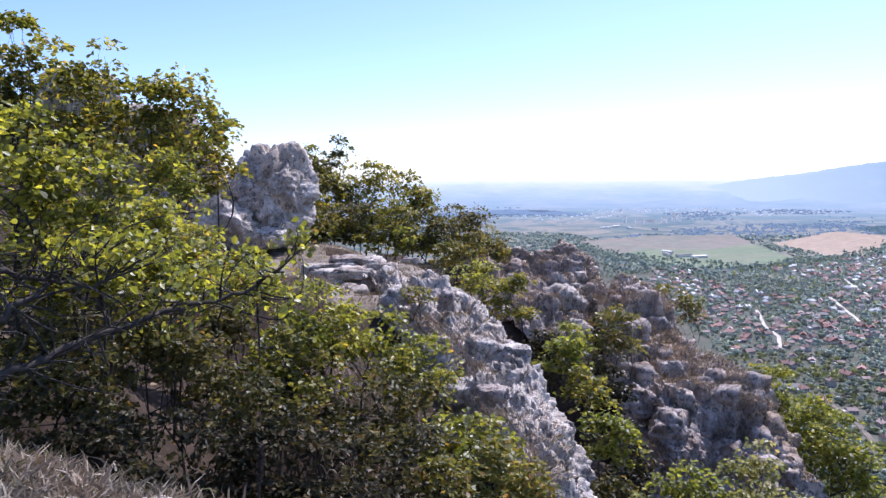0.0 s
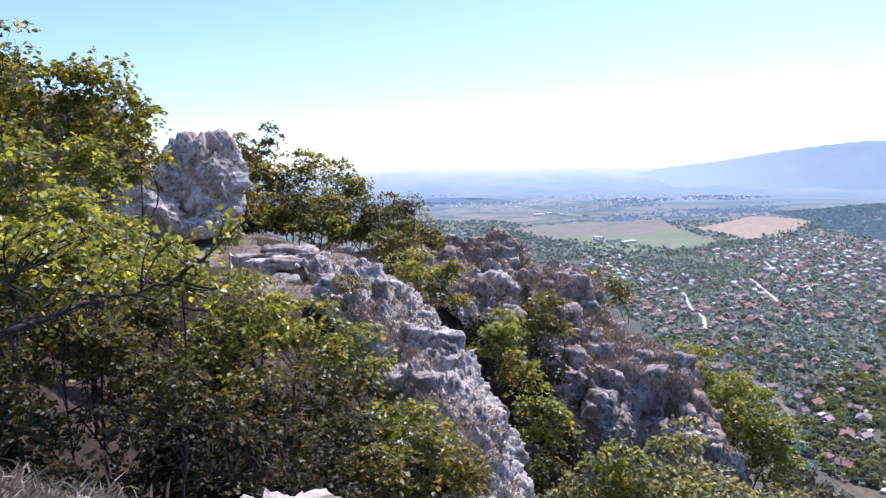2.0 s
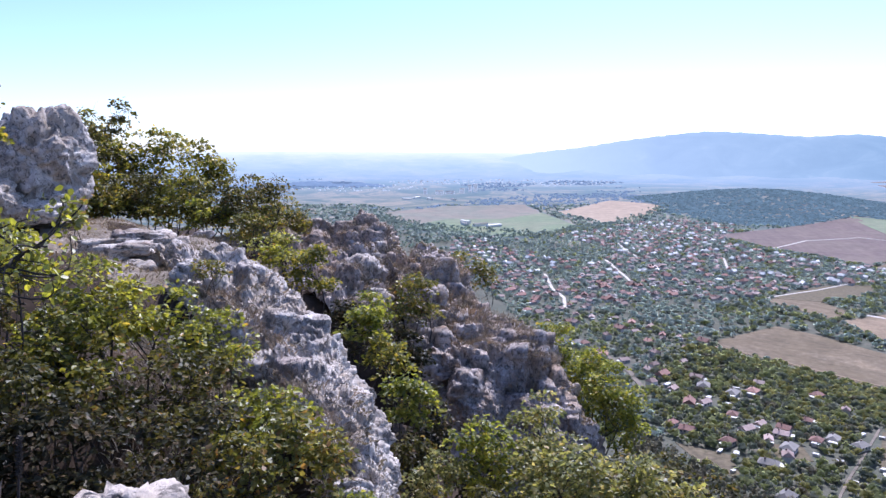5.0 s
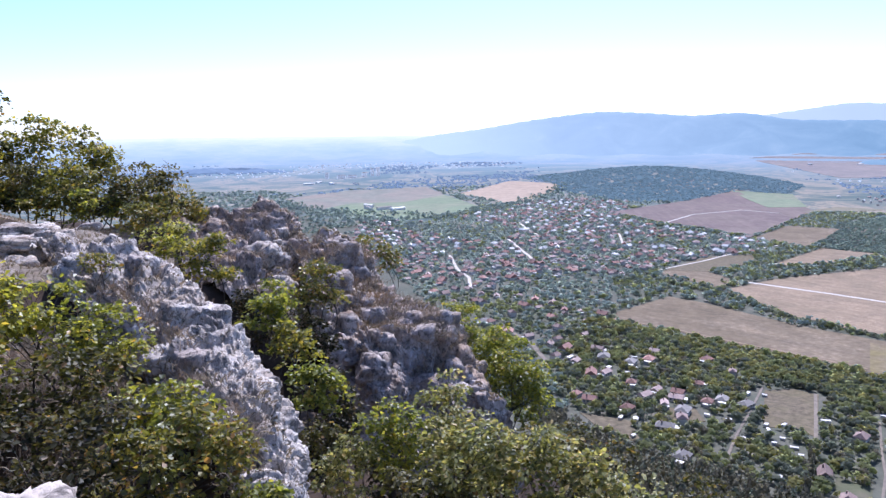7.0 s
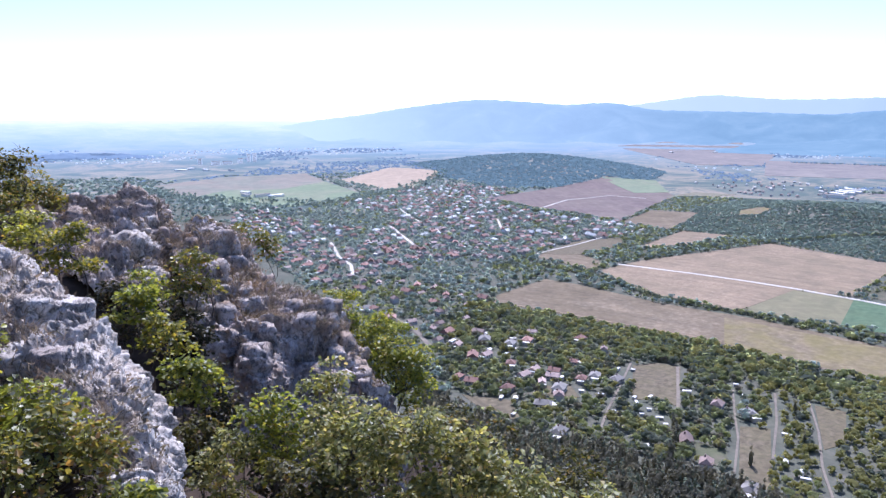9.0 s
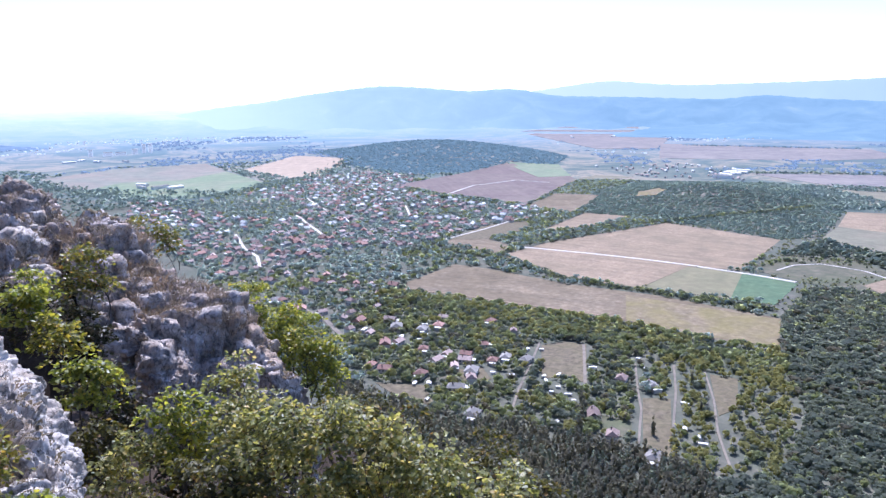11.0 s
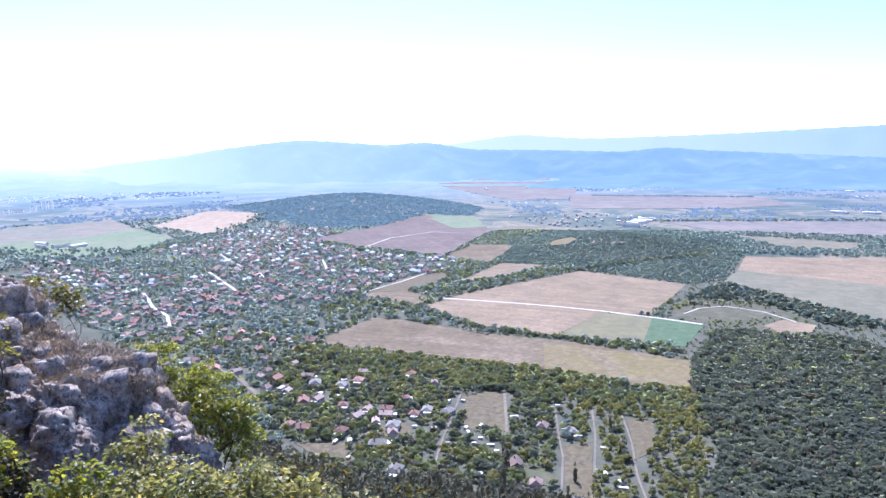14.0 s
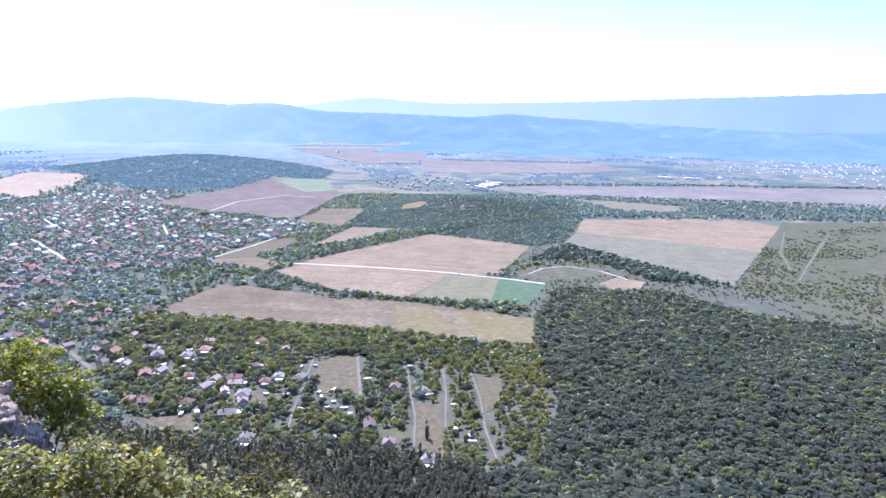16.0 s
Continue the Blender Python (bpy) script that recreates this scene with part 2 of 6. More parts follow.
def plain_haze_mat():
    """Backdrop: the plain kilometres beyond the village, patches of fields and woods that pale into the horizon through
    painted haze.
    """
    m, nt, out = tree_of("hazed_far_plain")
    g = nt.nodes.new("ShaderNodeNewGeometry")
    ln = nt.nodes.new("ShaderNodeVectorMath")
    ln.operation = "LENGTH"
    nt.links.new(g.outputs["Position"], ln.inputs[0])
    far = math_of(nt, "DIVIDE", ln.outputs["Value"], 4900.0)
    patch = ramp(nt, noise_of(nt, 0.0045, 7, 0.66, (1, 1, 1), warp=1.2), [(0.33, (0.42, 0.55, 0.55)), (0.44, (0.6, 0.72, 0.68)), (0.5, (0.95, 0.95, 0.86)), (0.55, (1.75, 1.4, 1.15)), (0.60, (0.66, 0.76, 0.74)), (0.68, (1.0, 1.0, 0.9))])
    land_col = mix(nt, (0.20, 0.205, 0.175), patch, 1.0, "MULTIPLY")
    # haze painted as emission: stronger and paler with distance, brighter towards the glare
    haze_col = ramp(nt, far, [(0.2, (0.01, 0.015, 0.023)), (0.36, (0.06, 0.09, 0.125)), (0.48, (0.115, 0.178, 0.25)), (0.58, (0.175, 0.27, 0.37)), (0.71, (0.31, 0.435, 0.585)), (0.83, (0.44, 0.57, 0.70)), (0.985, (0.80, 0.86, 0.90))])
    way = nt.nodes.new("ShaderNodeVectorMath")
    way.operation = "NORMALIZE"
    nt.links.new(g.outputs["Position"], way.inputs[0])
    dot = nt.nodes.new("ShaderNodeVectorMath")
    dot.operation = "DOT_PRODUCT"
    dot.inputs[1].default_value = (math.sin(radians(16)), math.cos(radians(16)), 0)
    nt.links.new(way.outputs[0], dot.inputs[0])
    haze_col = mix(nt, haze_col, ramp(nt, dot.outputs["Value"], [(0.45, (0.74, 0.74, 0.76)), (0.8, (0.9, 0.9, 0.9)), (0.96, (1.08, 1.08, 1.08))]), 1.0, "MULTIPLY")
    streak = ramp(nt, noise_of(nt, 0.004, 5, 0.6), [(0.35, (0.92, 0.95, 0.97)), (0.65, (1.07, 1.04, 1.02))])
    haze_col = mix(nt, haze_col, streak, 1.0, "MULTIPLY")
    # base colour fades out with distance to make way for that haze
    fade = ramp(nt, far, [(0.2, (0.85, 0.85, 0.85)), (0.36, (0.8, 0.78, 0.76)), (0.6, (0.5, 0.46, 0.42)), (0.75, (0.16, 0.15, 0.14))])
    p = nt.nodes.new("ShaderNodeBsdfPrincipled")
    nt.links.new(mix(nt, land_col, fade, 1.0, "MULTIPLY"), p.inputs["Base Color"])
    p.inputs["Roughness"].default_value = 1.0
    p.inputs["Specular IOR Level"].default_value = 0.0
    nt.links.new(haze_col, p.inputs["Emission Color"])
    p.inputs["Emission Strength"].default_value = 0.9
    nt.links.new(p.outputs[0], out.inputs["Surface"])
    return m


M_plain_haze = plain_haze_mat()

# ---- building tools ----
rng = np.random.default_rng(7)


def mesh_np(name, verts, faces, mats, face_mats=None, smooth=False):
    """A mesh from arrays: verts (n, 3); faces a list of (m, 3) or (m, 4) arrays."""
    me = bpy.data.meshes.new(name)
    verts = np.asarray(verts, dtype=np.float32)
    faces = [np.asarray(f, dtype=np.int32) for f in faces if len(f)]
    loops = np.concatenate([f.ravel() for f in faces])
    sizes = np.concatenate([np.full(len(f), f.shape[1], dtype=np.int32) for f in faces])
    me.vertices.add(len(verts))
    me.vertices.foreach_set("co", verts.ravel())
    me.loops.add(len(loops))
    me.loops.foreach_set("vertex_index", loops)
    me.polygons.add(len(sizes))
    me.polygons.foreach_set("loop_start", np.concatenate([[0], np.cumsum(sizes)[:-1]]).astype(np.int32))
    if face_mats is not None:
        me.polygons.foreach_set("material_index", np.asarray(face_mats, dtype=np.int32))
    me.polygons.foreach_set("use_smooth", np.full(len(sizes), smooth))
    for m in mats if isinstance(mats, (list, tuple)) else [mats]:
        me.materials.append(m)
    me.update(calc_edges=True)
    return me


def part(name, data, parent, label=""):
    """Links mesh data as one part under a thing or a part."""
    ob = new(name, data)
    ob.parent = parent
    return tagged(ob, label)


def at(az, el, d):
    """The place d metres from the origin, at that heading and height angle."""
    a, e = radians(az), radians(el)
    return np.array([math.cos(e) * math.sin(a), math.cos(e) * math.cos(a), math.sin(e)]) * d


def smooth01(a, b, x):
    t = np.clip((x - a) / (b - a), 0, 1)
    return t * t * (3 - 2 * t)


def fbm(x, y, seed, octaves=5, scale=1.0):
    """Cheap rolling noise on arrays: sums of turned sines."""
    r = np.random.default_rng(seed)
    out, amp = np.zeros_like(x, dtype=float), 1.0
    for o in range(octaves):
        for _ in range(3):
            a, p, f = r.uniform(0, 2 * math.pi), r.uniform(0, 2 * math.pi), scale * 2 ** o * r.uniform(0.7, 1.4)
            out += amp * np.sin((x * math.cos(a) + y * math.sin(a)) * f + p) / 3
        amp *= 0.5
    return out


# ---- the lie of the land ----
VALLEY = -150.0
# footholds of the ridge near the lens: x, y, height
RIDGE = np.array([
    (0, 0, -1.62), (-0.27, 2.7, -1.7), (0.1, 2.3, -1.72), (-2.6, 3.7, -1.62), (-3.5, 4.3, -1.75), (-1.2, 3.8, -1.9), (-4.5, 2, -1.4), (-3, -4, -1.2),
    (2.2, 1, -3.6), (3, 4, -5.2), (6, 3, -8.0), (8, 9, -11.5), (-0.6, 6.2, -6.2), (-2.2, 6.8, -5.6), (-4.2, 7.6, -4.4), (0.8, 8.2, -6.0)], dtype=float)
LEDGE = np.array([
    (-6, 10, -2.6), (-1.5, 12, -3.4), (1.5, 12.5, -4.2), (-3, 16, -2.35), (0, 16, -2.5), (-1, 22, -2.6), (-5, 30, -2.9), (-8, 31, -2.7),
    (-10, 22, -1.6), (-12, 26, -0.6), (-17, 30, 0.6), (-13, 12, -0.8), (2, 31, -3.4), (5, 31.5, -4.4), (3.2, 25, -5.0), (5, 24, -6.0),
    (4.5, 27.5, -4.9)], dtype=float)
RIDGE2 = np.array([
    (-2, 40, -4.2), (-10, 40, -1.8), (10, 38, -9), (4, 18.5, -7.4), (5.2, 15, -9.0), (4.5, 11, -8.2), (5, 9, -8.6), (7, 21, -10.5),
    (7, 27.5, -6.4), (10, 26.5, -8.0), (12, 23.5, -12.0), (9, 20, -12.5), (15, 24, -15.5), (11, 12, -13.0), (20, 20, -19.0),
    (5.6, 20.5, -9.6), (5.9, 22.5, -9.6), (3.4, 12.6, -7.0), (2.9, 11.2, -6.8), (-22, 20, 2.5), (-25, 5, 1.0)], dtype=float)
# the open mountainside that falls away in front and to the right
FALL = np.array([(r * math.sin(radians(a)), r * math.cos(radians(a)), -k * r) for a in range(36, 180, 12) for r, k in ((9, 0.98), (16, 0.92), (26, 0.85), (40, 0.76), (60, 0.72))]
                + [(r * math.sin(radians(a)), r * math.cos(radians(a)), -k * r) for a in (2, 12, 24) for r, k in ((45, 0.42), (60, 0.6))])
HOLDS = np.concatenate([RIDGE, LEDGE, RIDGE2, FALL])


def land(x, y):
    """Height of the ground: the rocky ridge, the wooded mountainside below it, the valley floor and its low hills."""
    x, y = np.asarray(x, float), np.asarray(y, float)
    r, az = np.hypot(x, y), np.arctan2(x, y)
    d2 = (x[..., None] - HOLDS[:, 0]) ** 2 + (y[..., None] - HOLDS[:, 1]) ** 2 + 0.3
    w = d2 ** -1.7
    near = (w * HOLDS[:, 2]).sum(-1) / w.sum(-1)
    near = near + 0.14 * fbm(x, y, 3, 4, 0.9) * smooth01(1.5, 5, r)
    down = smooth01(-0.05, 0.25, np.cos(az - radians(75)))
    slope = -0.66 * r - 1.0
    foot = VALLEY + 25 * np.exp(-((r - 235) / 40) ** 2) * 0.3
    slope = np.maximum(slope, foot)
    crown = np.where(r < 400, 0.06 * np.minimum(r, 60) - 3 * smooth01(60, 200, r), 0)
    crown = crown + (VALLEY - crown) * smooth01(300, 1100, r)
    far = crown * (1 - down) + slope * down
    z = near + (far - near) * smooth01(40, 64, r)
    z = z + 46 * np.exp(-(((x - 1330) * 0.62 + (y - 1540) * 0.78) / 250) ** 2 - (((x - 1330) * 0.78 - (y - 1540) * 0.62) / 300) ** 2)
    z = z + 20 * np.exp(-((x - 1100) / 130) ** 2 - ((y - 580) / 120) ** 2)
    rise = smooth01(3500, 4850, r)
    return z + rise * (r * math.tan(radians(-0.35)) - VALLEY)


def polar_sheet(r0, r1, rings, a0, a1, steps, height):
    rr = np.geomspace(r0, r1, rings)
    aa = np.radians(np.linspace(a0, a1, steps))
    R, A = np.meshgrid(rr, aa, indexing="ij")
    X, Y = R * np.sin(A), R * np.cos(A)
    v = np.stack([X, Y, height(X, Y)], -1).reshape(-1, 3)
    i = np.arange((rings - 1) * steps).reshape(rings - 1, steps)[:, :-1].ravel()
    f = np.stack([i, i + steps, i + steps + 1, i + 1], -1)
    return v, f


v, f = polar_sheet(0.25, 4900, 220, -180, 180, 421, land)
v = np.concatenate([v, [[0, 0, float(land(0.0, 0.0))]]])
hub = np.stack([np.arange(420), np.arange(1, 421), np.full(420, len(v) - 1)], -1)
rad = np.hypot(v[f].mean(1)[:, 0], v[f].mean(1)[:, 1])
mid = v[f].mean(1)
edge = rad + 260 * fbm(mid[:, 0], mid[:, 1], 15, 3, 0.004)
ma = np.degrees(np.arctan2(mid[:, 0], mid[:, 1]))
ledge = (ma > np.where(rad < 19, -7.5, -13)) & (ma < 6) & (rad > 15) & (rad < 33) & (fbm(mid[:, 0], mid[:, 1], 33, 4, 1.2) > -0.5)
# past about 1250 m the sheet takes the material with painted haze
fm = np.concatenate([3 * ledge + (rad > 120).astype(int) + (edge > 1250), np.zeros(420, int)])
ground = tagged(new("ground", mesh_np("ground", v, [f, hub], [M_ground, M_valley, M_plain_haze, M_ledge], fm, True)),
                "stony hillside soil running down into a green valley floor", "ground", kind="structure")


# ---- rocks ----
def crag(p, seed, scale, blocks, grain):
    """How far a point of weathered limestone stands out: broken blocks, cracks between them and pitted grain."""
    q = Vector(p) * scale + Vector((seed * 7.3, seed * 3.1, seed * 1.7))
    wq = q + noise.noise_vector(q * 1.3) * 0.35
    dist, pts = noise.voronoi(Vector((wq.x, wq.y, wq.z * 1.3)))
    gap = min(dist[1] - dist[0], 0.16) / 0.16
    step = noise.noise(pts[0] * 3.7)
    d2, _ = noise.voronoi(wq * 2.6 + Vector((3.1, 1.7, 0.4)))
    gap2 = min(d2[1] - d2[0], 0.3) / 0.3
    d3, _ = noise.voronoi(wq * 6.3)
    gap3 = min(d3[1] - d3[0], 0.35) / 0.35
    fine = noise.ridged_multi_fractal(q * 1.7, 0.85, 2.1, 5, 0.9, 2.0) - 1.0
    pit = noise.fractal(q * 7.0, 0.7, 2.2, 4)
    return blocks * (0.9 * (step + 0.25) * gap + 0.4 * (gap - 1) + 0.32 * (gap2 - 1) + 0.13 * (gap3 - 1)) + grain * (0.6 * fine + 0.5 * pit)


ICO = {}


def ico(level):
    if level not in ICO:
        bm = bmesh.new()
        bmesh.ops.create_icosphere(bm, subdivisions=level, radius=1)
        ICO[level] = (np.array([v.co[:] for v in bm.verts]), np.array([[v.index for v in f.verts] for f in bm.faces]))
        bm.free()
    return ICO[level]


def block_shape(size, seed, level, blocks, grain, scale, worn, turn, tilt):
    """An angular limestone block: a body cut by many planes, its edges worn, then cracked and pitted."""
    r = np.random.default_rng(seed + 500)
    v, f = ico(level)
    n = r.normal(size=(15, 3))
    n = np.concatenate([n / np.linalg.norm(n, axis=1, keepdims=True), np.eye(3), -np.eye(3)])
    d = np.concatenate([r.uniform(0.72, 1.05, 15), np.full(6, 0.8)])
    k = np.maximum(v @ n.T, 1e-3)
    cut = (np.sum((d / k) ** -worn, 1)) ** (-1 / worn)
    v = v * cut[:, None]
    v = v / np.abs(v).max(0) * np.asarray(size) * 0.5
    v = v @ np.array(Euler((radians(tilt), radians(tilt * 0.6), radians(turn))).to_matrix()).T
    nn = v / np.linalg.norm(v, axis=1, keepdims=True)
    m = float(np.mean(size))
    dd = np.array([crag(p, seed, scale / m, blocks * m * 0.3, grain * m * 0.5) for p in v])
    return v + nn * dd[:, None], f


def boulder(centre, size, turn=0, seed=1, level=5, mat=None, blocks=0.35, grain=0.12, scale=1.6, worn=14.0, tilt=0,
            name="boulder", label="", category="rock", swell=0.0):
    v, f = block_shape(size, seed, level, blocks, grain, scale, worn, turn, tilt)
    if swell:
        v = v + v / np.linalg.norm(v, axis=1, keepdims=True) * np.array([lumps(p, seed, swell * 3.2, swell) for p in v])[:, None]
    ob = new(name, mesh_np(name, v, [f], mat or M_rock, None, True))
    ob.location = centre
    return tagged(ob, label or "weathered grey limestone boulder lying on the ridge", category)


def loft(rows, along, across):
    """A smooth sheet through guide lines of equally many stations (heading, height angle, distance)."""
    G = np.array([[at(*p) for p in row] for row in rows])
    m, n = G.shape[:2]

    def soft(x, xs, ys):
        t = np.gradient(ys, xs, axis=0)
        i = np.clip(np.searchsorted(xs, x) - 1, 0, len(xs) - 2)
        u = (x - xs[i])[:, None, None]
        return ys[i] * (2 * u ** 3 - 3 * u ** 2 + 1) + t[i] * (u ** 3 - 2 * u ** 2 + u) + ys[i + 1] * (3 * u ** 2 - 2 * u ** 3) + t[i + 1] * (u ** 3 - u ** 2)

    A = soft(np.linspace(0, n - 1, along), np.arange(n), G.transpose(1, 0, 2))
    return soft(np.linspace(0, m - 1, across), np.arange(m), A.transpose(1, 0, 2)).transpose(1, 0, 2)


def lumps(p, seed, size, depth, tall=1.0):
    """Weathered limestone: rounded swells parted by sharp creases, hollows eaten into them and a pitted skin."""
    q = Vector((p[0], p[1], p[2] / tall)) / size + Vector((seed * 5.1, seed * 2.7, seed * 1.3))
    q = q + noise.noise_vector(q * 0.8) * 0.35
    swell = abs(noise.noise(q)) * 1.5 + 0.75 * abs(noise.noise(q * 2.1 + Vector((7, 1, 3)))) + 0.46 * abs(noise.noise(q * 4.3)) + 0.3 * abs(noise.noise(q * 9.1)) + 0.17 * abs(noise.noise(q * 19.0))
    hole = max(0.0, noise.noise(q * 1.7 + Vector((2, 9, 4))) - 0.22) + 0.4 * max(0.0, noise.noise(q * 4.9 + Vector((5, 2, 8))) - 0.25)
    return depth * (swell - 0.85 - 1.5 * hole)


def strata(p, seed, thick, amount):
    """Ledges of tilted beds that weather back unevenly."""
    q = Vector(p)
    h = q.z + 0.28 * q.x - 0.12 * q.y + 0.35 * noise.noise(q * 0.5 + Vector((seed, 0, 0)))
    k = h / thick + 0.5 * noise.noise(q * 1.4)
    bed = math.floor(k)
    f = k - bed
    return amount * (0.7 * noise.noise(Vector((bed * 3.7, seed * 1.9, q.x * 0.35))) - (0.55 if f < 0.14 else 0.0) * (1 - f / 0.14))


def rock_sheet(name, rows, seed, mat, label, along, across, blocks, grain, scale, turf=2.0, turf_rows=(0.0, 1.0), beds=0.0, thick=0.35, swell=0.0, size=1.0, tall=1.0):
    """A rock face lofted through its guide lines, broken into blocks, beds, cracks and pits; turf where it lies flat enough."""
    P = loft(rows, along, across)
    n = np.cross(np.gradient(P, axis=1), np.gradient(P, axis=0))
    n /= np.linalg.norm(n, axis=2, keepdims=True) + 1e-9
    n *= -np.sign((n * P).sum(2)[:, across // 3:].mean())
    flat, fn = P.reshape(-1, 3), n.reshape(-1, 3)
    d = np.array([(crag(p, seed, scale, blocks, grain) if blocks else 0.0) + (strata(p, seed, thick, beds) if beds else 0.0) + lumps(p, seed, size, swell, tall) for p in flat])
    flat = flat + fn * d[:, None]
    i = np.arange((along - 1) * across).reshape(along - 1, across)[:, :-1].ravel()
    q = np.stack([i, i + across, i + across + 1, i + 1], -1)
    c = np.cross(flat[q[:, 2]] - flat[q[:, 0]], flat[q[:, 3]] - flat[q[:, 1]])
    up = np.abs(c[:, 2]) / (np.linalg.norm(c, axis=1) + 1e-9)
    mid = flat[q].mean(1)
    v = (i % across) / across
    grassy = (up + 0.25 * fbm(mid[:, 0], mid[:, 1] + mid[:, 2], seed + 40, 4, 1.1) > turf) & (v > turf_rows[0]) & (v < turf_rows[1])
    ob = tagged(new(name, mesh_np(name, flat, [q], [mat, M_turf], grassy.astype(int), True)), label, "rock")
    return ob, flat.reshape(along, across, 3), n


def stand_out(ob, grid, nrm, seed, count, sizes, mats, lo, hi, a=0.0, b=1.0, sunk=0.25, level=3):
    """Angular blocks that stand out of a rock face, each one a piece of it."""
    r = np.random.default_rng(seed)
    for k in range(count):
        i, j = int(grid.shape[0] * r.uniform(a, b) * 0.98), int(grid.shape[1] * r.uniform(lo, hi) * 0.98)
        m = r.uniform(*sizes) * (1 if r.random() > 0.2 else 1.35)
        size = m * r.uniform(0.7, 1.35, 3) * np.array([1, 1, r.choice([0.55, 0.8, 1.2])])
        pv, pf = block_shape(size, seed * 100 + k, level if m < 0.8 else 4, 0.34, 0.16, 2.0, 30.0, r.uniform(0, 180), r.uniform(-14, 14))
        p = part("block", mesh_np("block", pv, [pf], mats[r.integers(len(mats))], None, True), ob)
        p.location = grid[i, j] - nrm[i, j] * m * sunk


# the bright rib: its back, crest, shoulder, flank and foot
RIB_BACK = [(-5.0, -9.6, 19.0), (-0.8, -10.6, 17.8), (2.4, -12.2, 16.6), (5.4, -14.0, 15.8), (7.9, -16.0, 15.0), (10.0, -18.4, 14.2), (11.8, -20.6, 13.4), (13.2, -23.4, 12.5), (14.2, -26.8, 11.6), (15.2, -30.5, 10.8), (16.4, -36, 10)]
RIB_CREST = [(-4.6, -7.4, 18.2), (-1.0, -7.9, 16.9), (1.5, -8.8, 15.8), (4.1, -10.0, 15.0), (6.3, -11.8, 14.2), (8.1, -14.0, 13.4), (9.7, -16.2, 12.7), (11.0, -18.8, 11.9), (12.0, -22.1, 11.0), (12.9, -25.5, 10.3), (14.2, -33, 9.3)]
RIB_SHOULDER = [(-4.2, -7.9, 17.3), (-1.6, -8.7, 15.9), (0.6, -9.9, 14.9), (3.4, -11.6, 14.0), (5.4, -13.6, 13.2), (7.0, -15.8, 12.5), (8.4, -18.2, 11.8), (9.7, -20.6, 11.1), (10.9, -23.4, 10.4), (11.9, -27.0, 9.8), (13.3, -34, 8.9)]
RIB_FLANK = [(-3.8, -8.9, 16.5), (-2.0, -10.4, 15.1), (0.2, -12.0, 14.2), (2.4, -14.0, 13.3), (3.9, -16.6, 12.5), (5.3, -18.6, 11.8), (7.0, -20.4, 11.2), (8.5, -22.4, 10.6), (9.9, -25.2, 10.0), (11.0, -28.6, 9.4), (12.4, -35, 8.6)]
RIB_FOOT = [(-3.6, -10.2, 16.3), (-2.4, -12.6, 14.9), (-0.4, -15.0, 14.0), (1.2, -17.4, 13.1), (2.6, -19.6, 12.3), (4.4, -21.8, 11.6), (6.3, -23.4, 11.0), (7.8, -25.4, 10.4), (9.2, -28.4, 9.8), (10.4, -32, 9.2), (11.6, -38, 8.4)]
rib, rib_grid, rib_n = rock_sheet("rock_rib", [RIB_BACK, RIB_CREST, RIB_SHOULDER, RIB_FLANK, RIB_FOOT], 3, M_rock, "pale grey limestone rib falling down the slope", 380, 180, 0.0, 0.0, 0.8,
                                  0.93, (0.2, 0.75), 0.0, 0.35, 0.3, 0.8)
stand_out(rib, rib_grid, rib_n, 31, 26, (0.25, 0.6), [M_rock, M_rock, M_rock_dark], 0.3, 0.9, 0.03, 0.55, 0.3, 4)

# the peak of the outcrop: a mound that climbs to a blocky summit, cut off by a shaded wall
PEAK_BACK = [(2.6, -8.0, 37), (5.6, -8.0, 35.5), (8.8, -8.5, 34), (11.2, -8.5, 33), (13.6, -9.0, 32), (15.0, -12, 31)]
PEAK_CREST = [(2.6, -5.2, 35), (5.8, -5.7, 33.5), (8.6, -6.1, 31.8), (11.0, -5.6, 30.6), (13.0, -6.0, 29.8), (14.0, -9.0, 29)]
PEAK_BROW = [(3.4, -6.2, 33), (6.0, -6.9, 31.5), (8.8, -7.2, 29.8), (11.0, -7.2, 28.6), (12.9, -7.6, 28.1), (13.9, -10.0, 27.6)]
PEAK_SLOPE = [(4.6, -7.8, 30), (6.6, -8.7, 28), (9.0, -9.4, 26.6), (10.8, -9.8, 26.0), (12.6, -11.0, 26.4), (13.8, -12.4, 26.4)]
PEAK_FOOT = [(5.0, -10.5, 26), (7.0, -11.6, 25), (9.0, -12.4, 24.2), (10.8, -13.4, 24), (12.6, -14.6, 24.4), (14.2, -15.8, 25)]
peak, peak_grid, peak_n = rock_sheet("rock_peak", [PEAK_BACK, PEAK_CREST, PEAK_BROW, PEAK_SLOPE, PEAK_FOOT], 12, M_rock_dark, "craggy limestone summit with brown grass on its slope", 260, 170, 0.3, 0.04, 0.7,
                                     0.7, (0.25, 0.9), 0.04, 0.5, 0.42, 1.1)
stand_out(peak, peak_grid, peak_n, 13, 60, (0.3, 0.75), [M_rock_dark], 0.28, 0.55, 0.1, 0.9, 0.34)
stand_out(peak, peak_grid, peak_n, 14, 46, (0.35, 0.9), [M_rock_dark, M_rock], 0.5, 0.95, 0.1, 0.95, 0.3)

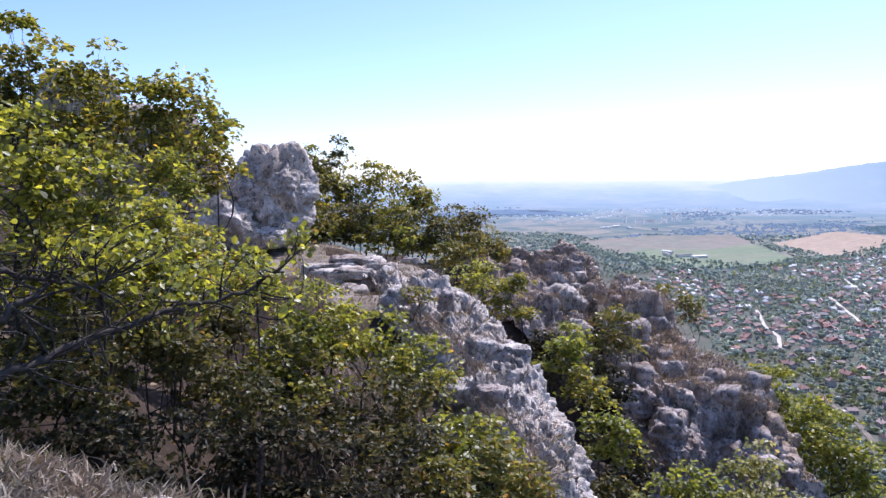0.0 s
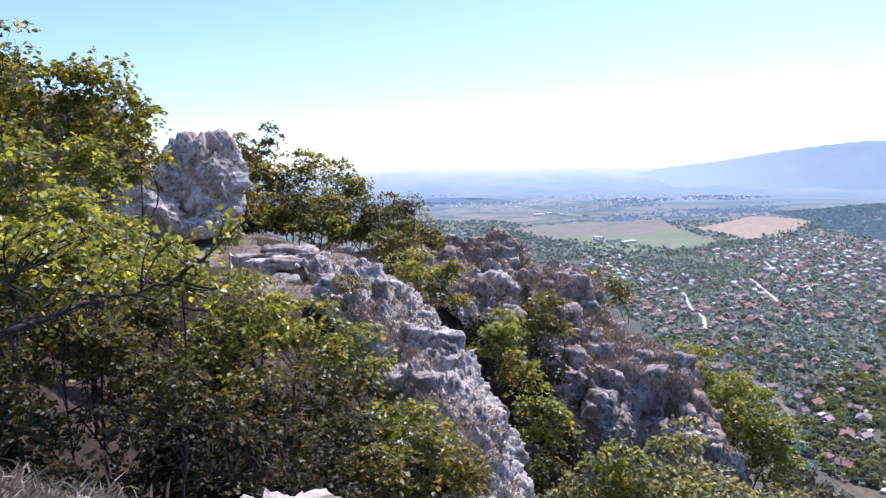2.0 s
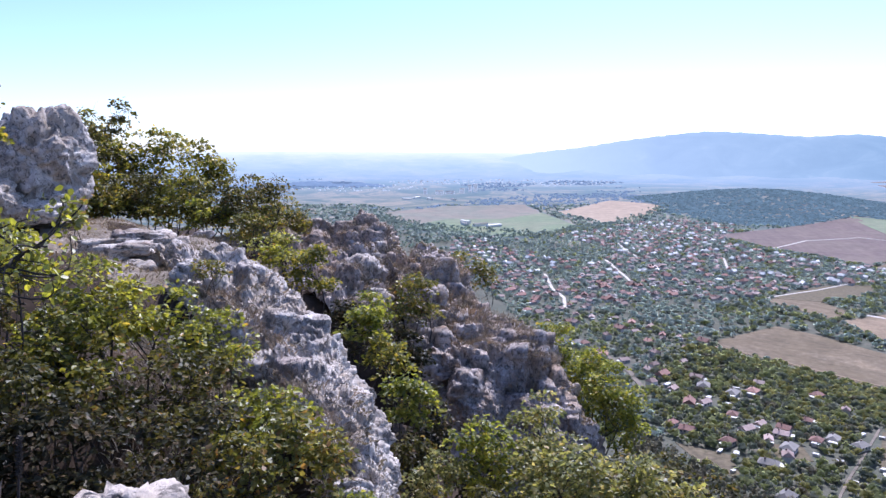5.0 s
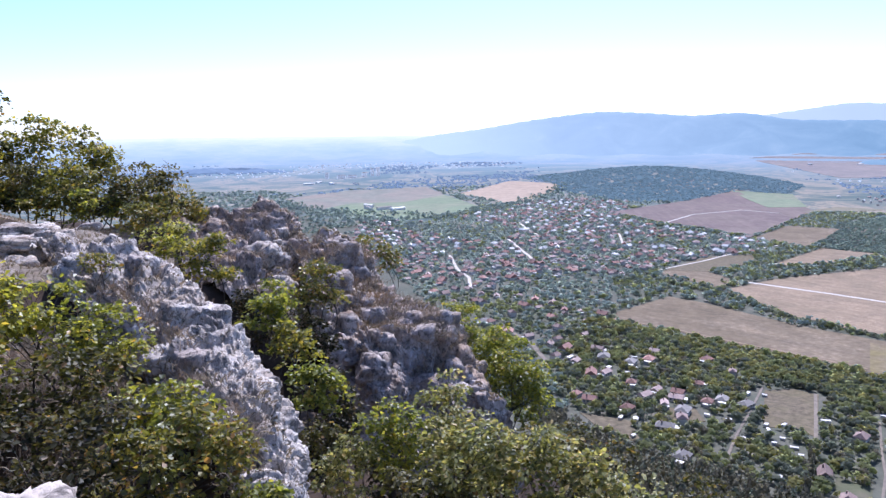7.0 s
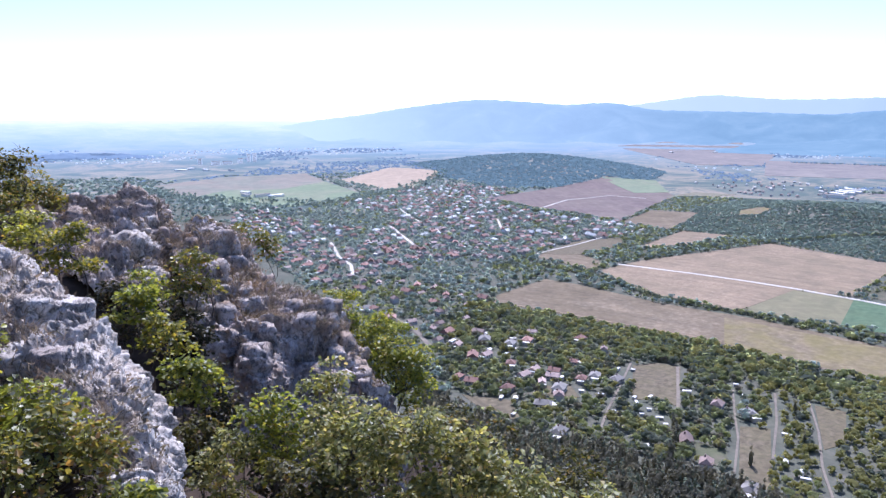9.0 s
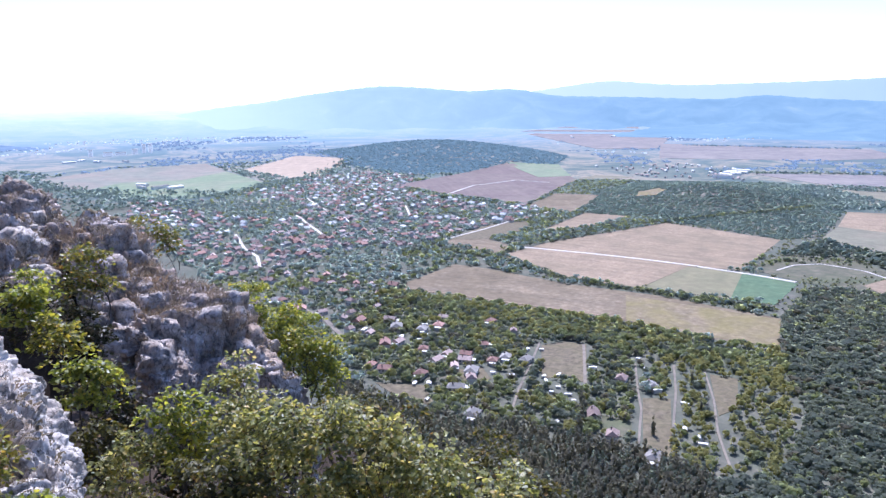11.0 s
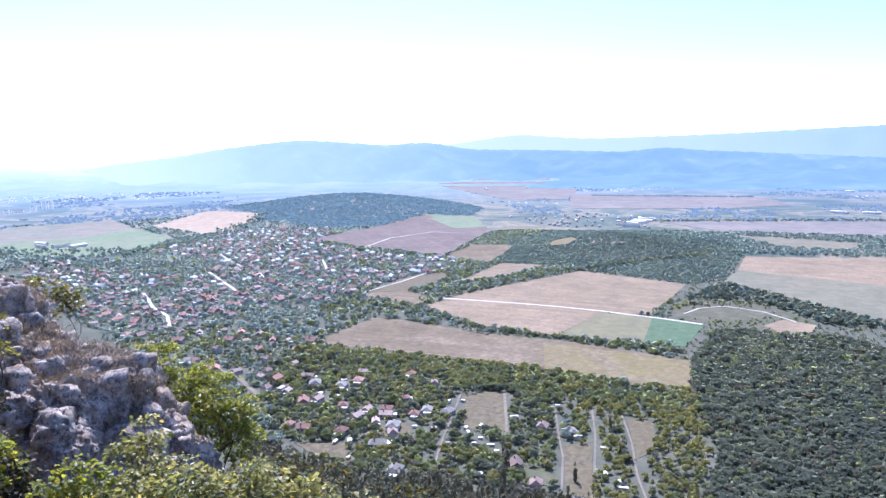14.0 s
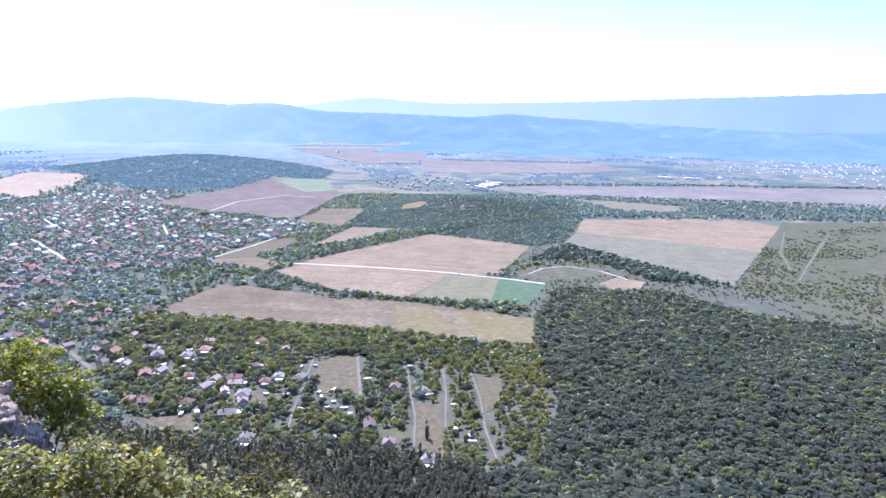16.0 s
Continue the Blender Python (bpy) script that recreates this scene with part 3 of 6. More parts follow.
# the outcrop: a grassy shoulder over a steep shaded cliff
CLIFF_BACK = [(13.6, -11.5, 31), (17.4, -11, 30), (20.0, -12.5, 29.5), (22.2, -15, 29), (24.6, -16.5, 28.4), (27.2, -18.5, 27.8), (29.4, -20.5, 27), (31.0, -24, 26), (32.4, -30, 25)]
CLIFF_CREST = [(13.2, -7.9, 29.2), (16.6, -8.0, 28.3), (19.2, -9.6, 27.6), (20.6, -12.0, 27.0), (22.8, -13.5, 26.5), (24.8, -14.5, 26), (26.8, -16.9, 25.4), (28.4, -19.0, 24.8), (30.2, -25, 23.8)]
CLIFF_BROW = [(14.0, -11.2, 26.2), (16.4, -11.6, 25.6), (18.2, -13.0, 25.0), (19.6, -14.2, 24.5), (21.6, -15.0, 24.4), (23.8, -15.6, 24.4), (26.0, -18.0, 24.2), (27.8, -20.6, 23.8), (29.6, -26, 23)]
CLIFF_FACE = [(14.4, -14.2, 24.6), (16.2, -15.6, 24.0), (17.8, -16.8, 23.5), (19.4, -17.6, 23.1), (21.4, -18.2, 23.2), (23.6, -18.8, 23.4), (25.6, -20.6, 23.4), (27.4, -22.8, 23.2), (29.2, -27, 22.6)]
CLIFF_LOW = [(14.8, -18.5, 24.0), (16.2, -19.6, 23.4), (17.8, -20.8, 22.9), (19.4, -21.6, 22.5), (21.4, -22.0, 22.6), (23.4, -22.6, 22.9), (25.4, -23.8, 23.0), (27.2, -25.6, 22.9), (29.0, -30, 22.4)]
CLIFF_FOOT = [(15.0, -23.5, 23.4), (16.2, -24.6, 22.8), (17.8, -25.8, 22.3), (19.4, -26.6, 22.0), (21.4, -27.0, 22.1), (23.4, -27.6, 22.4), (25.4, -28.8, 22.5), (27.2, -30.6, 22.4), (29.0, -34, 22)]
outcrop, out_grid, out_n = rock_sheet("rock_outcrop", [CLIFF_BACK, CLIFF_CREST, CLIFF_BROW, CLIFF_FACE, CLIFF_LOW, CLIFF_FOOT], 8, M_rock_dark, "craggy shaded limestone outcrop with dry grass on its ledges", 360, 230, 0.3, 0.03, 0.5,
                                      0.68, (0.18, 0.45), 0.06, 0.6, 0.5, 1.3, 1.7)
stand_out(outcrop, out_grid, out_n, 9, 90, (0.3, 0.75), [M_rock_dark], 0.24, 0.46, 0.05, 0.92, 0.36)
stand_out(outcrop, out_grid, out_n, 10, 36, (0.4, 1.0), [M_rock_dark], 0.42, 0.9, 0.05, 0.95, 0.45)

boulder(at(-11.7, -1.3, 31), (3.7, 3.0, 3.9), 12, 5, 6, M_rock, 0.16, 0.04, 1.3, 6.0, -12, swell=0.36, label="big rounded grey limestone boulder perched on the ridge")
boulder(at(-10.6, -3.9, 30.2), (1.7, 1.6, 1.5), 70, 11, 5, M_rock, 0.25, 0.05, 1.5, 6.0, 10, swell=0.24)
boulder(at(-14.6, -2.0, 31), (1.3, 1.6, 2.6), 40, 6, 5, M_rock, 0.25, 0.05, 1.5, 9.0, 0, swell=0.24)
boulder(at(-15.2, -3.9, 29.4), (2.6, 1.8, 2.0), 20, 7, 5, M_rock, 0.25, 0.05, 1.5, 9.0, 22, swell=0.24)
boulder(at(-17.4, -2.4, 29), (2.2, 1.6, 2.2), 60, 8, 5, M_rock, 0.25, 0.05, 1.5, 9.0, 0, swell=0.24)
boulder(at(-12.8, -4.6, 29.6), (2.2, 1.8, 0.9), 5, 9, 5, M_rock, 0.25, 0.05, 1.5, 12.0, 0, swell=0.24)
boulder(at(-19.5, 1.2, 25), (2.4, 1.8, 3.0), 10, 10, 4, M_rock_dark, 0.4)
boulder(at(-21.5, 0.2, 25), (2.4, 2.0, 4.2), 10, 21, 4, M_rock, 0.4)
boulder(at(-25.0, 4.2, 23.5), (2.2, 1.8, 2.6), 40, 22, 4, M_rock, 0.4)
# a low dome of layered rock on the ledge: thin beds that lap over one another
for k in range(22):
    row, col = k // 6, k % 6
    az, d = -9.6 + 1.12 * col + 0.5 * (row % 2) + float(rng.uniform(-0.25, 0.25)), 22.4 - 1.1 * row + float(rng.uniform(-0.2, 0.2))
    p = at(az, -6.4, d)
    sx, sy, sz = float(rng.uniform(0.8, 1.7)), float(rng.uniform(0.5, 1.0)), float(rng.uniform(0.22, 0.4))
    hump = 0.3 * math.exp(-((az + 6.6) / 2.4) ** 2) * (1 - 0.2 * row)
    boulder((p[0], p[1], float(land(p[0], p[1])) + hump - sz * 0.12), (sx, sy, sz), -12 + float(rng.uniform(-22, 22)), 30 + k, 4, M_rock if k % 3 else M_rock_dark, 0.3, 0.16, 2.2, 12.0, float(rng.uniform(-9, 9)),
            name="ledge_slab", label="flat layered limestone slab in dry grass", swell=0.08)
# small stones on the ledge
for k in range(34):
    a, d = float(rng.uniform(-9, 3)), float(rng.uniform(15.5, 27))
    p = at(a, -6.4, d)
    sz = float(rng.uniform(0.15, 0.5))
    boulder((p[0], p[1], float(land(p[0], p[1])) + sz * 0.08), (sz * 1.5, sz * 1.2, sz * 0.6), k * 53, 90 + k, 3, M_rock if k % 2 else M_rock_dark, 0.35, 0.14, 2.0, 20.0, 10,
            name="stone", label="grey limestone stone half sunk in dry grass")
# white rocks at the feet
boulder(at(-6.2, -29.4, 3.15), (0.54, 0.44, 0.42), 15, 71, 5, M_rock, 0.3, 0.2, 2.4, 8.0, 5, label="bright white limestone rock poking out of the grass")
boulder(at(-22.0, -24.0, 4.7), (0.36, 0.3, 0.14), 30, 72, 4, M_rock, 0.35, 0.2, 2.4, 8.0, 5, label="small white limestone rock in dry grass")
boulder(at(-27.5, -22.6, 4.6), (0.25, 0.2, 0.1), 70, 73, 4, M_rock, 0.35, 0.2, 2.4, 8.0, 5, label="small white limestone rock in dry grass")


# ---- shrubs and trees of the ridge ----
def tubes(paths, sides=5):
    """Tapered branches as one mesh: paths of (points, thick, thin)."""
    V, F, base = [], [], 0
    for pts, r0, r1 in paths:
        pts = np.asarray(pts)
        n = len(pts)
        T = np.gradient(pts, axis=0)
        T /= np.linalg.norm(T, axis=1, keepdims=True) + 1e-9
        up = np.where(np.abs(T[:, 2:]) < 0.9, [[0, 0, 1.0]], [[1.0, 0, 0]])
        A = np.cross(T, up)
        A /= np.linalg.norm(A, axis=1, keepdims=True)
        B = np.cross(T, A)
        rad = np.linspace(r0, r1, n)[:, None, None]
        ang = np.linspace(0, 2 * math.pi, sides, endpoint=False)
        ring = pts[:, None] + rad * (A[:, None] * np.cos(ang)[None, :, None] + B[:, None] * np.sin(ang)[None, :, None])
        V.append(ring.reshape(-1, 3))
        i, j = np.meshgrid(np.arange(n - 1), np.arange(sides), indexing="ij")
        jn = (j + 1) % sides
        F.append((np.stack([i * sides + j, i * sides + jn, (i + 1) * sides + jn, (i + 1) * sides + j], -1) + base).reshape(-1, 4))
        base += n * sides
    return np.concatenate(V), np.concatenate(F)


def leaves(pos, axis, size, r, flat=0.55):
    """Folded, lobed leaves at pos, pointing along axis, their blades turned to the sky as far as flat says."""
    n = len(pos)
    axis = axis / (np.linalg.norm(axis, axis=1, keepdims=True) + 1e-9)
    rnd = r.normal(size=(n, 3)) * (1 - flat) + np.array([0, 0, 1.25]) * flat
    side = np.cross(axis, rnd)
    side /= np.linalg.norm(side, axis=1, keepdims=True) + 1e-9
    nor = np.cross(side, axis)
    L = (size * r.uniform(0.6, 1.3, n))[:, None]
    W = L * r.uniform(0.3, 0.42, n)[:, None]
    fold = W * r.uniform(0.0, 0.55, n)[:, None]
    v = np.stack([pos, pos + axis * L * 0.3 + side * W * 0.7 + nor * fold * 0.7, pos + axis * L * 0.72 + side * W + nor * fold,
                  pos + axis * L - nor * fold * 0.5,
                  pos + axis * L * 0.72 - side * W + nor * fold, pos + axis * L * 0.3 - side * W * 0.7 + nor * fold * 0.7], 1).reshape(-1, 3)
    i = np.arange(n)[:, None] * 6
    return v, np.concatenate([i + np.array([[0, 1, 2, 3]]), i + np.array([[0, 3, 4, 5]])])


def bent(a, b, r, sag=0.15, n=6):
    t = np.linspace(0, 1, n)[:, None]
    d = np.linalg.norm(b - a)
    mid = r.normal(size=3) * d * sag
    return a + (b - a) * t + np.sin(t * math.pi) * mid


def shrub(az0, az1, el1, el0, d, mat, label, leaf=0.1, full=3.2, seed=0, name="shrub", depth=None, twiggy=0.0, lobes=9, base=None):
    """A shrub or small tree: stems from the ground, forking limbs, twigs with rosettes of leaves in uneven lobes."""
    r = np.random.default_rng(1000 + seed)
    c = at((az0 + az1) / 2, (el0 + el1) / 2, d)
    rx, rz = d * radians(az1 - az0) / 2, d * radians(el1 - el0) / 2
    ry = depth or min(rx, rz * 1.3)
    if base is None:
        gx, gy = c[0], c[1] + 0.1
        base = np.array([gx, gy, float(land(gx, gy)) - 0.1])
        if base[2] > c[2] - rz * 0.4:
            base[2] = c[2] - rz * 0.9
        base[2] = max(base[2], c[2] - rz * 1.0 - 1.3)
    fwd = np.array([c[0], c[1], 0]) / np.hypot(c[0], c[1])
    right = np.array([fwd[1], -fwd[0], 0])
    up = np.array([0, 0, 1.0])
    lobes = int(lobes * 1.7)
    # uneven lobes that fill the crown, fewer towards its rim
    L = []
    for k in range(lobes):
        q = r.normal(size=3)
        q /= np.linalg.norm(q)
        q *= 0.8 * r.random() ** 0.42
        if k < 5:
            q = np.array([(-0.52, 0.15, 0.5), (0.05, 0, 0.66), (0.5, 0.1, 0.45), (-0.66, -0.2, -0.3), (0.66, -0.2, -0.3)][k]) + r.normal(size=3) * 0.1
        L.append((c + right * q[0] * rx + fwd * q[1] * ry + up * q[2] * rz, r.uniform(0.2, 0.36)))
    paths = []
    stems = max(2, lobes // 6)
    forks = []
    for k in range(stems):
        s = base + right * r.normal() * rx * 0.12 + fwd * r.normal() * ry * 0.12
        q = c + right * r.uniform(-0.45, 0.45) * rx + fwd * r.uniform(-0.4, 0.4) * ry - up * rz * r.uniform(0.1, 0.5)
        p = bent(s, q, r, 0.14, 8)
        thick = 0.009 * (rx + rz) + 0.007
        paths.append((p, thick, thick * 0.55))
        forks.append((p, thick * 0.55))
    area = math.pi * rx * rz
    n_leaf = int(1.25 * full * area / (leaf * leaf * 0.5) * (1 - twiggy))
    # flat sprays of leaves, one above the other with gaps between, on every lobe
    rs = 0.07 * (rx + rz) + 1.2 * leaf
    per = max(9, int(1.5 * math.pi * rs * rs / (leaf * leaf * 0.6)))
    each = max(3, n_leaf // (per * lobes) + 1)
    pos, ax = [], []
    for lc, lr in L:
        p, th = forks[r.integers(len(forks))]
        a = p[r.integers(5, 8)]
        limb = bent(a, lc, r, 0.24, 7)
        paths.append((limb, th * 0.65, th * 0.2))
        for k in range(each):
            q = r.normal(size=3)
            q *= r.uniform(0.35, 1.0) ** 0.5 / np.linalg.norm(q)
            e = lc + lr * 1.1 * (q[0] * rx * right + q[1] * ry * fwd + q[2] * 0.95 * rz * up)
            o = limb[r.integers(3, 7)]
            paths.append((bent(o, e, r, 0.08, 4), th * 0.22, 0.004))
            k2 = int(per * r.uniform(0.5, 1.3))
            rr = rs * r.uniform(0.7, 1.25)
            th2 = r.uniform(0, 2 * math.pi, k2)
            rad = rr * np.sqrt(r.uniform(0.02, 1, k2)) * (1 + 0.35 * np.sin(3 * th2 + q[0] * 9))
            tilt = r.normal(size=2) * 0.22
            x, y = rad * np.cos(th2), rad * np.sin(th2)
            z = tilt[0] * x + tilt[1] * y - 0.35 * rad * rad / rr + r.normal(size=k2) * leaf * 0.4
            pos.append(e + np.stack([x, y, z], -1))
            ax.append(np.stack([np.cos(th2), np.sin(th2), np.full(k2, -0.18)], -1) + r.normal(size=(k2, 3)) * 0.4)
            if twiggy and k % 2 == 0:
                for w in range(3):
                    paths.append((bent(e, e + np.array([r.normal() * 0.2, r.normal() * 0.2, r.uniform(0.1, 0.5)]) * rz * 0.5, r, 0.1, 4), th * 0.2, 0.004))
    pos, ax = np.concatenate(pos), np.concatenate(ax)
    ob = new(name)
    ob.location = base
    for stem in paths[:stems]:
        v, f = tubes([stem], 7)
        part("stem", mesh_np("stem", v - base, [f], M_bark, None, True), ob)
    v, f = tubes(paths[stems:], 4)
    part("twig", mesh_np("twig", v - base, [f], M_bark, None, True), ob)["kind"] = "stuff"
    v, f = leaves(pos, ax, leaf, r)
    part("crown", mesh_np("crown", v - base, [f], mat), ob)["kind"] = "stuff"
    return tagged(ob, label, "tree" if name.endswith("tree") else "shrub", "shrubs of the ridge")


OAK = "leafy green oak scrub growing on the rocky slope"
SUNNY = "broad oak bush with yellow-green sunlit leaves"
SHADY = "shady low scrub in a hollow of the slope"
CREST = "oak tree on the crest of the ridge"
RIDGE_OAK = "dense green oak tree on the rising ridge"
# places of the shrubs: heading from, to, top, foot (degrees), distance, leaves, label, leaf size, fullness, lobes
# the near oak and its neighbours, in the sun
GROWTH_A = [
    (-38, -30, 6.4, -9, 7.4, M_leaf, SUNNY, 0.076, 2.4, 9),
    (-33.5, -25.0, 5.6, -4.6, 8.0, M_leaf, SUNNY, 0.076, 2.3, 9),
    (-28.0, -20.6, 3.0, -5.8, 8.2, M_leaf, SUNNY, 0.072, 2.3, 8),
    (-23.4, -16.6, -1.2, -6.8, 9.4, M_leaf, SUNNY, 0.072, 2.3, 8),
    (-30.5, -21.5, -3.0, -10, 7.6, M_leaf, "half-bare twiggy side of the near oak", 0.068, 2.4, 9),
    (-23.4, -15.2, -4.4, -10.6, 8.2, M_leaf, SUNNY, 0.068, 2.2, 8),
    (-18.0, -10.4, -5.6, -10.8, 8.8, M_leaf, SUNNY, 0.068, 2.2, 7),
    (-12.4, -5.0, -8.4, -14.4, 9.2, M_leaf, SUNNY, 0.068, 2.3, 8),
    (-8.4, -0.6, -9.8, -15.6, 9.6, M_leaf, OAK, 0.068, 2.3, 8),
    (-4.0, 2.6, -11.6, -18.2, 10.0, M_leaf, OAK, 0.068, 2.3, 8),
]
# lower tier, partly in shade; dark leaf colours paint that shade in
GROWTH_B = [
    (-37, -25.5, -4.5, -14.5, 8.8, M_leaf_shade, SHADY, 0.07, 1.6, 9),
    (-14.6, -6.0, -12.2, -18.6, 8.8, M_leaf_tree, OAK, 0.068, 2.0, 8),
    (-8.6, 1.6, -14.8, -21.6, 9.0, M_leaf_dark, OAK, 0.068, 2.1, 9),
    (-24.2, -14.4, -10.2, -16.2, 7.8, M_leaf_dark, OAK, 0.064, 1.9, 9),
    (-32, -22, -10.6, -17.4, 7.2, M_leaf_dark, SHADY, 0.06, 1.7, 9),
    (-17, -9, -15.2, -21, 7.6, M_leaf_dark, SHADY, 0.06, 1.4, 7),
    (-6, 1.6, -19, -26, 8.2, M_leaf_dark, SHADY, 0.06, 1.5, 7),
    (-0.6, 7.2, -17.9, -24.5, 8.4, M_leaf, OAK, 0.072, 2.0, 8),
    (2.6, 9.8, -20.2, -28.5, 7.8, M_leaf_brown, "low shrub with leaves turning yellow and brown", 0.064, 2.2, 9),
    (-1.6, 3.4, -21.4, -28, 7.4, M_leaf_brown, "low shrub with leaves turning yellow and brown", 0.06, 1.8, 6),
    (9.6, 12.2, -26.0, -31, 8.2, M_leaf_light, OAK, 0.076, 2.2, 5),
]
# low growth that darkens the hollow, shade put into its leaf colours
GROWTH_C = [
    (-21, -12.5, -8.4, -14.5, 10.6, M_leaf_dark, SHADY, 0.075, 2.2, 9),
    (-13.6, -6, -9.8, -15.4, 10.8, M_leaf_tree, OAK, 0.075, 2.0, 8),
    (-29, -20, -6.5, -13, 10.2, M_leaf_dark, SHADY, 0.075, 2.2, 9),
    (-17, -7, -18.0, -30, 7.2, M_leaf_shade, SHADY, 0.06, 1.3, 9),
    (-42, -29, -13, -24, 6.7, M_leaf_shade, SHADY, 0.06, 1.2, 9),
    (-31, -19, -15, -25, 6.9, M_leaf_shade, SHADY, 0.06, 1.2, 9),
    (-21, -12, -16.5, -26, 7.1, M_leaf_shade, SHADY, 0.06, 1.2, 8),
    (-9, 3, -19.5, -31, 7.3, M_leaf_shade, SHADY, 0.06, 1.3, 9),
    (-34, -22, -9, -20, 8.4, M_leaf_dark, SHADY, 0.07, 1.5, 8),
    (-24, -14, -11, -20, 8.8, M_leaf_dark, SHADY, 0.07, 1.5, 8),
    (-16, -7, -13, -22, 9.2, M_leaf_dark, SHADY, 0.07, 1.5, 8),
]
# trees of the rising ridge
GROWTH_D = [
    (-40, -29, 11.6, -4, 21, M_leaf_tree, RIDGE_OAK, 0.156, 3.3, 12),
    (-32.2, -24.6, 12.0, -0.8, 21, M_leaf_tree, RIDGE_OAK, 0.148, 3.3, 11),
    (-27.0, -20.0, 9.9, -0.6, 20.5, M_leaf_tree, RIDGE_OAK, 0.148, 3.1, 10),
    (-22.6, -15.0, 8.9, -1.2, 20, M_leaf_tree, RIDGE_OAK, 0.148, 3.3, 11),
    (-19.0, -13.9, 6.4, -2.0, 22, M_leaf_tree, RIDGE_OAK, 0.14, 2.9, 8),
    (-21.6, -16.6, 2.4, -3.8, 17, M_leaf, OAK, 0.109, 1.5, 7),
    (-24, -16, -3.2, -9.4, 13, M_leaf_tree, OAK, 0.1, 2.4, 9),
    (-18, -11.4, -5.0, -10.4, 13, M_leaf_tree, OAK, 0.1, 2.2, 8),
    (-33, -23, -0.5, -9, 13, M_leaf_tree, OAK, 0.1, 2.4, 9),
    (-28, -21, 3.4, -4, 15, M_leaf_tree, OAK, 0.109, 2.2, 8),
    (-20.4, -15.8, -3.0, -7.4, 14.5, M_leaf, OAK, 0.094, 1.8, 6),
]
# the crest behind the ledge
GROWTH_E = [
    (-10.4, -6.0, -1.2, -6.0, 33, M_leaf_tree, OAK, 0.15, 3.50, 9),
    (-7.2, -3.2, -1.6, -6.2, 33, M_leaf_dark, OAK, 0.15, 3.50, 9),
    (-4.4, -0.4, -1.8, -6.4, 32.5, M_leaf_tree, OAK, 0.15, 3.50, 9),
    (-1.8, 2.2, -2.4, -6.9, 32, M_leaf_dark, OAK, 0.15, 3.50, 9),
    (1.4, 4.8, -4.2, -7.4, 31, M_leaf_brown, OAK, 0.14, 2.75, 7),
    (3.8, 7.0, -4.6, -7.4, 32, M_leaf_brown, "sparse twiggy half-bare shrub on the crest", 0.13, 2.75, 7),
    (-12.0, -6.2, 3.0, -5.4, 38, M_leaf_tree, CREST, 0.165, 2.50, 8),
    (-9.2, -5.4, 3.2, -5.4, 36, M_leaf_dark, "slender half-bare twiggy oak tree on the crest", 0.15, 2.75, 8),
    (-6.7, -2.4, 1.9, -5.6, 36.5, M_leaf_tree, CREST, 0.158, 2.38, 7),
    (-4.6, -0.8, 1.6, -5.8, 37.5, M_leaf_tree, CREST, 0.158, 2.12, 7),
    (-2.4, 1.6, 0.5, -6, 37, M_leaf_tree, CREST, 0.165, 2.75, 7),
]
GROWTH_G = [
    (-9.4, -5.2, -2.6, -5.8, 33.5, M_leaf_brown, OAK, 0.135, 2.38, 6),
    (-5.4, -1.4, -3.0, -6.2, 32.5, M_leaf_tree, OAK, 0.135, 2.50, 6),
    (-2.6, 1.2, -3.6, -6.6, 31.5, M_leaf_light, OAK, 0.135, 2.75, 6),
    (1.2, 4.4, -2.2, -6.8, 35, M_leaf_brown, "sparse twiggy half-bare shrub on the crest", 0.12, 2.50, 7),
    (3.2, 6.4, -3.2, -6.6, 34.5, M_leaf_brown, "sparse twiggy half-bare shrub on the crest", 0.12, 2.00, 6),
    (0.6, 4.2, -5.0, -7.6, 28, M_leaf_brown, OAK, 0.112, 2.25, 6),
    (2.4, 6.6, -6.3, -9.8, 22, M_leaf, OAK, 0.098, 3.00, 7),
    (4.4, 8.8, -7.4, -11.6, 20.5, M_leaf_tree, OAK, 0.098, 3.00, 7),
    (-10.5, -9.2, -4.3, -6.3, 24, M_leaf, "small leafy oak sapling on the ledge", 0.105, 2.12, 4),
    (-1.6, 0.6, -8.6, -10.2, 14.2, M_leaf_brown, "small leafy shrub in a crack of the rock", 0.06, 1.75, 4),
]
# outcrop and gully
GROWTH_F = [
    (0.8, 6.2, -1.7, -6.6, 31, M_leaf_dark, "half-bare twiggy bush on the crest", 0.125, 2.1, 7),
    (10.4, 13.0, -11.2, -14.2, 21, M_leaf_light, "small leafy bush in a cleft of the outcrop", 0.102, 3.00, 4),
    (13.7, 16.9, -9.2, -14.6, 23.2, M_leaf_brown, "olive bush in a cleft of the outcrop", 0.111, 3.30, 6),
    (17.6, 19.8, -7.9, -10.6, 31, M_leaf_brown, "yellowing bush behind the outcrop", 0.136, 3.30, 5),
    (19.4, 21.6, -8.8, -11.6, 31, M_leaf_brown, "yellowing bush behind the outcrop", 0.136, 3.30, 5),
    (9.4, 13.2, -12.2, -16.4, 17.5, M_leaf_light, "bright green bush in the gully between the rocks", 0.102, 3.45, 6),
]
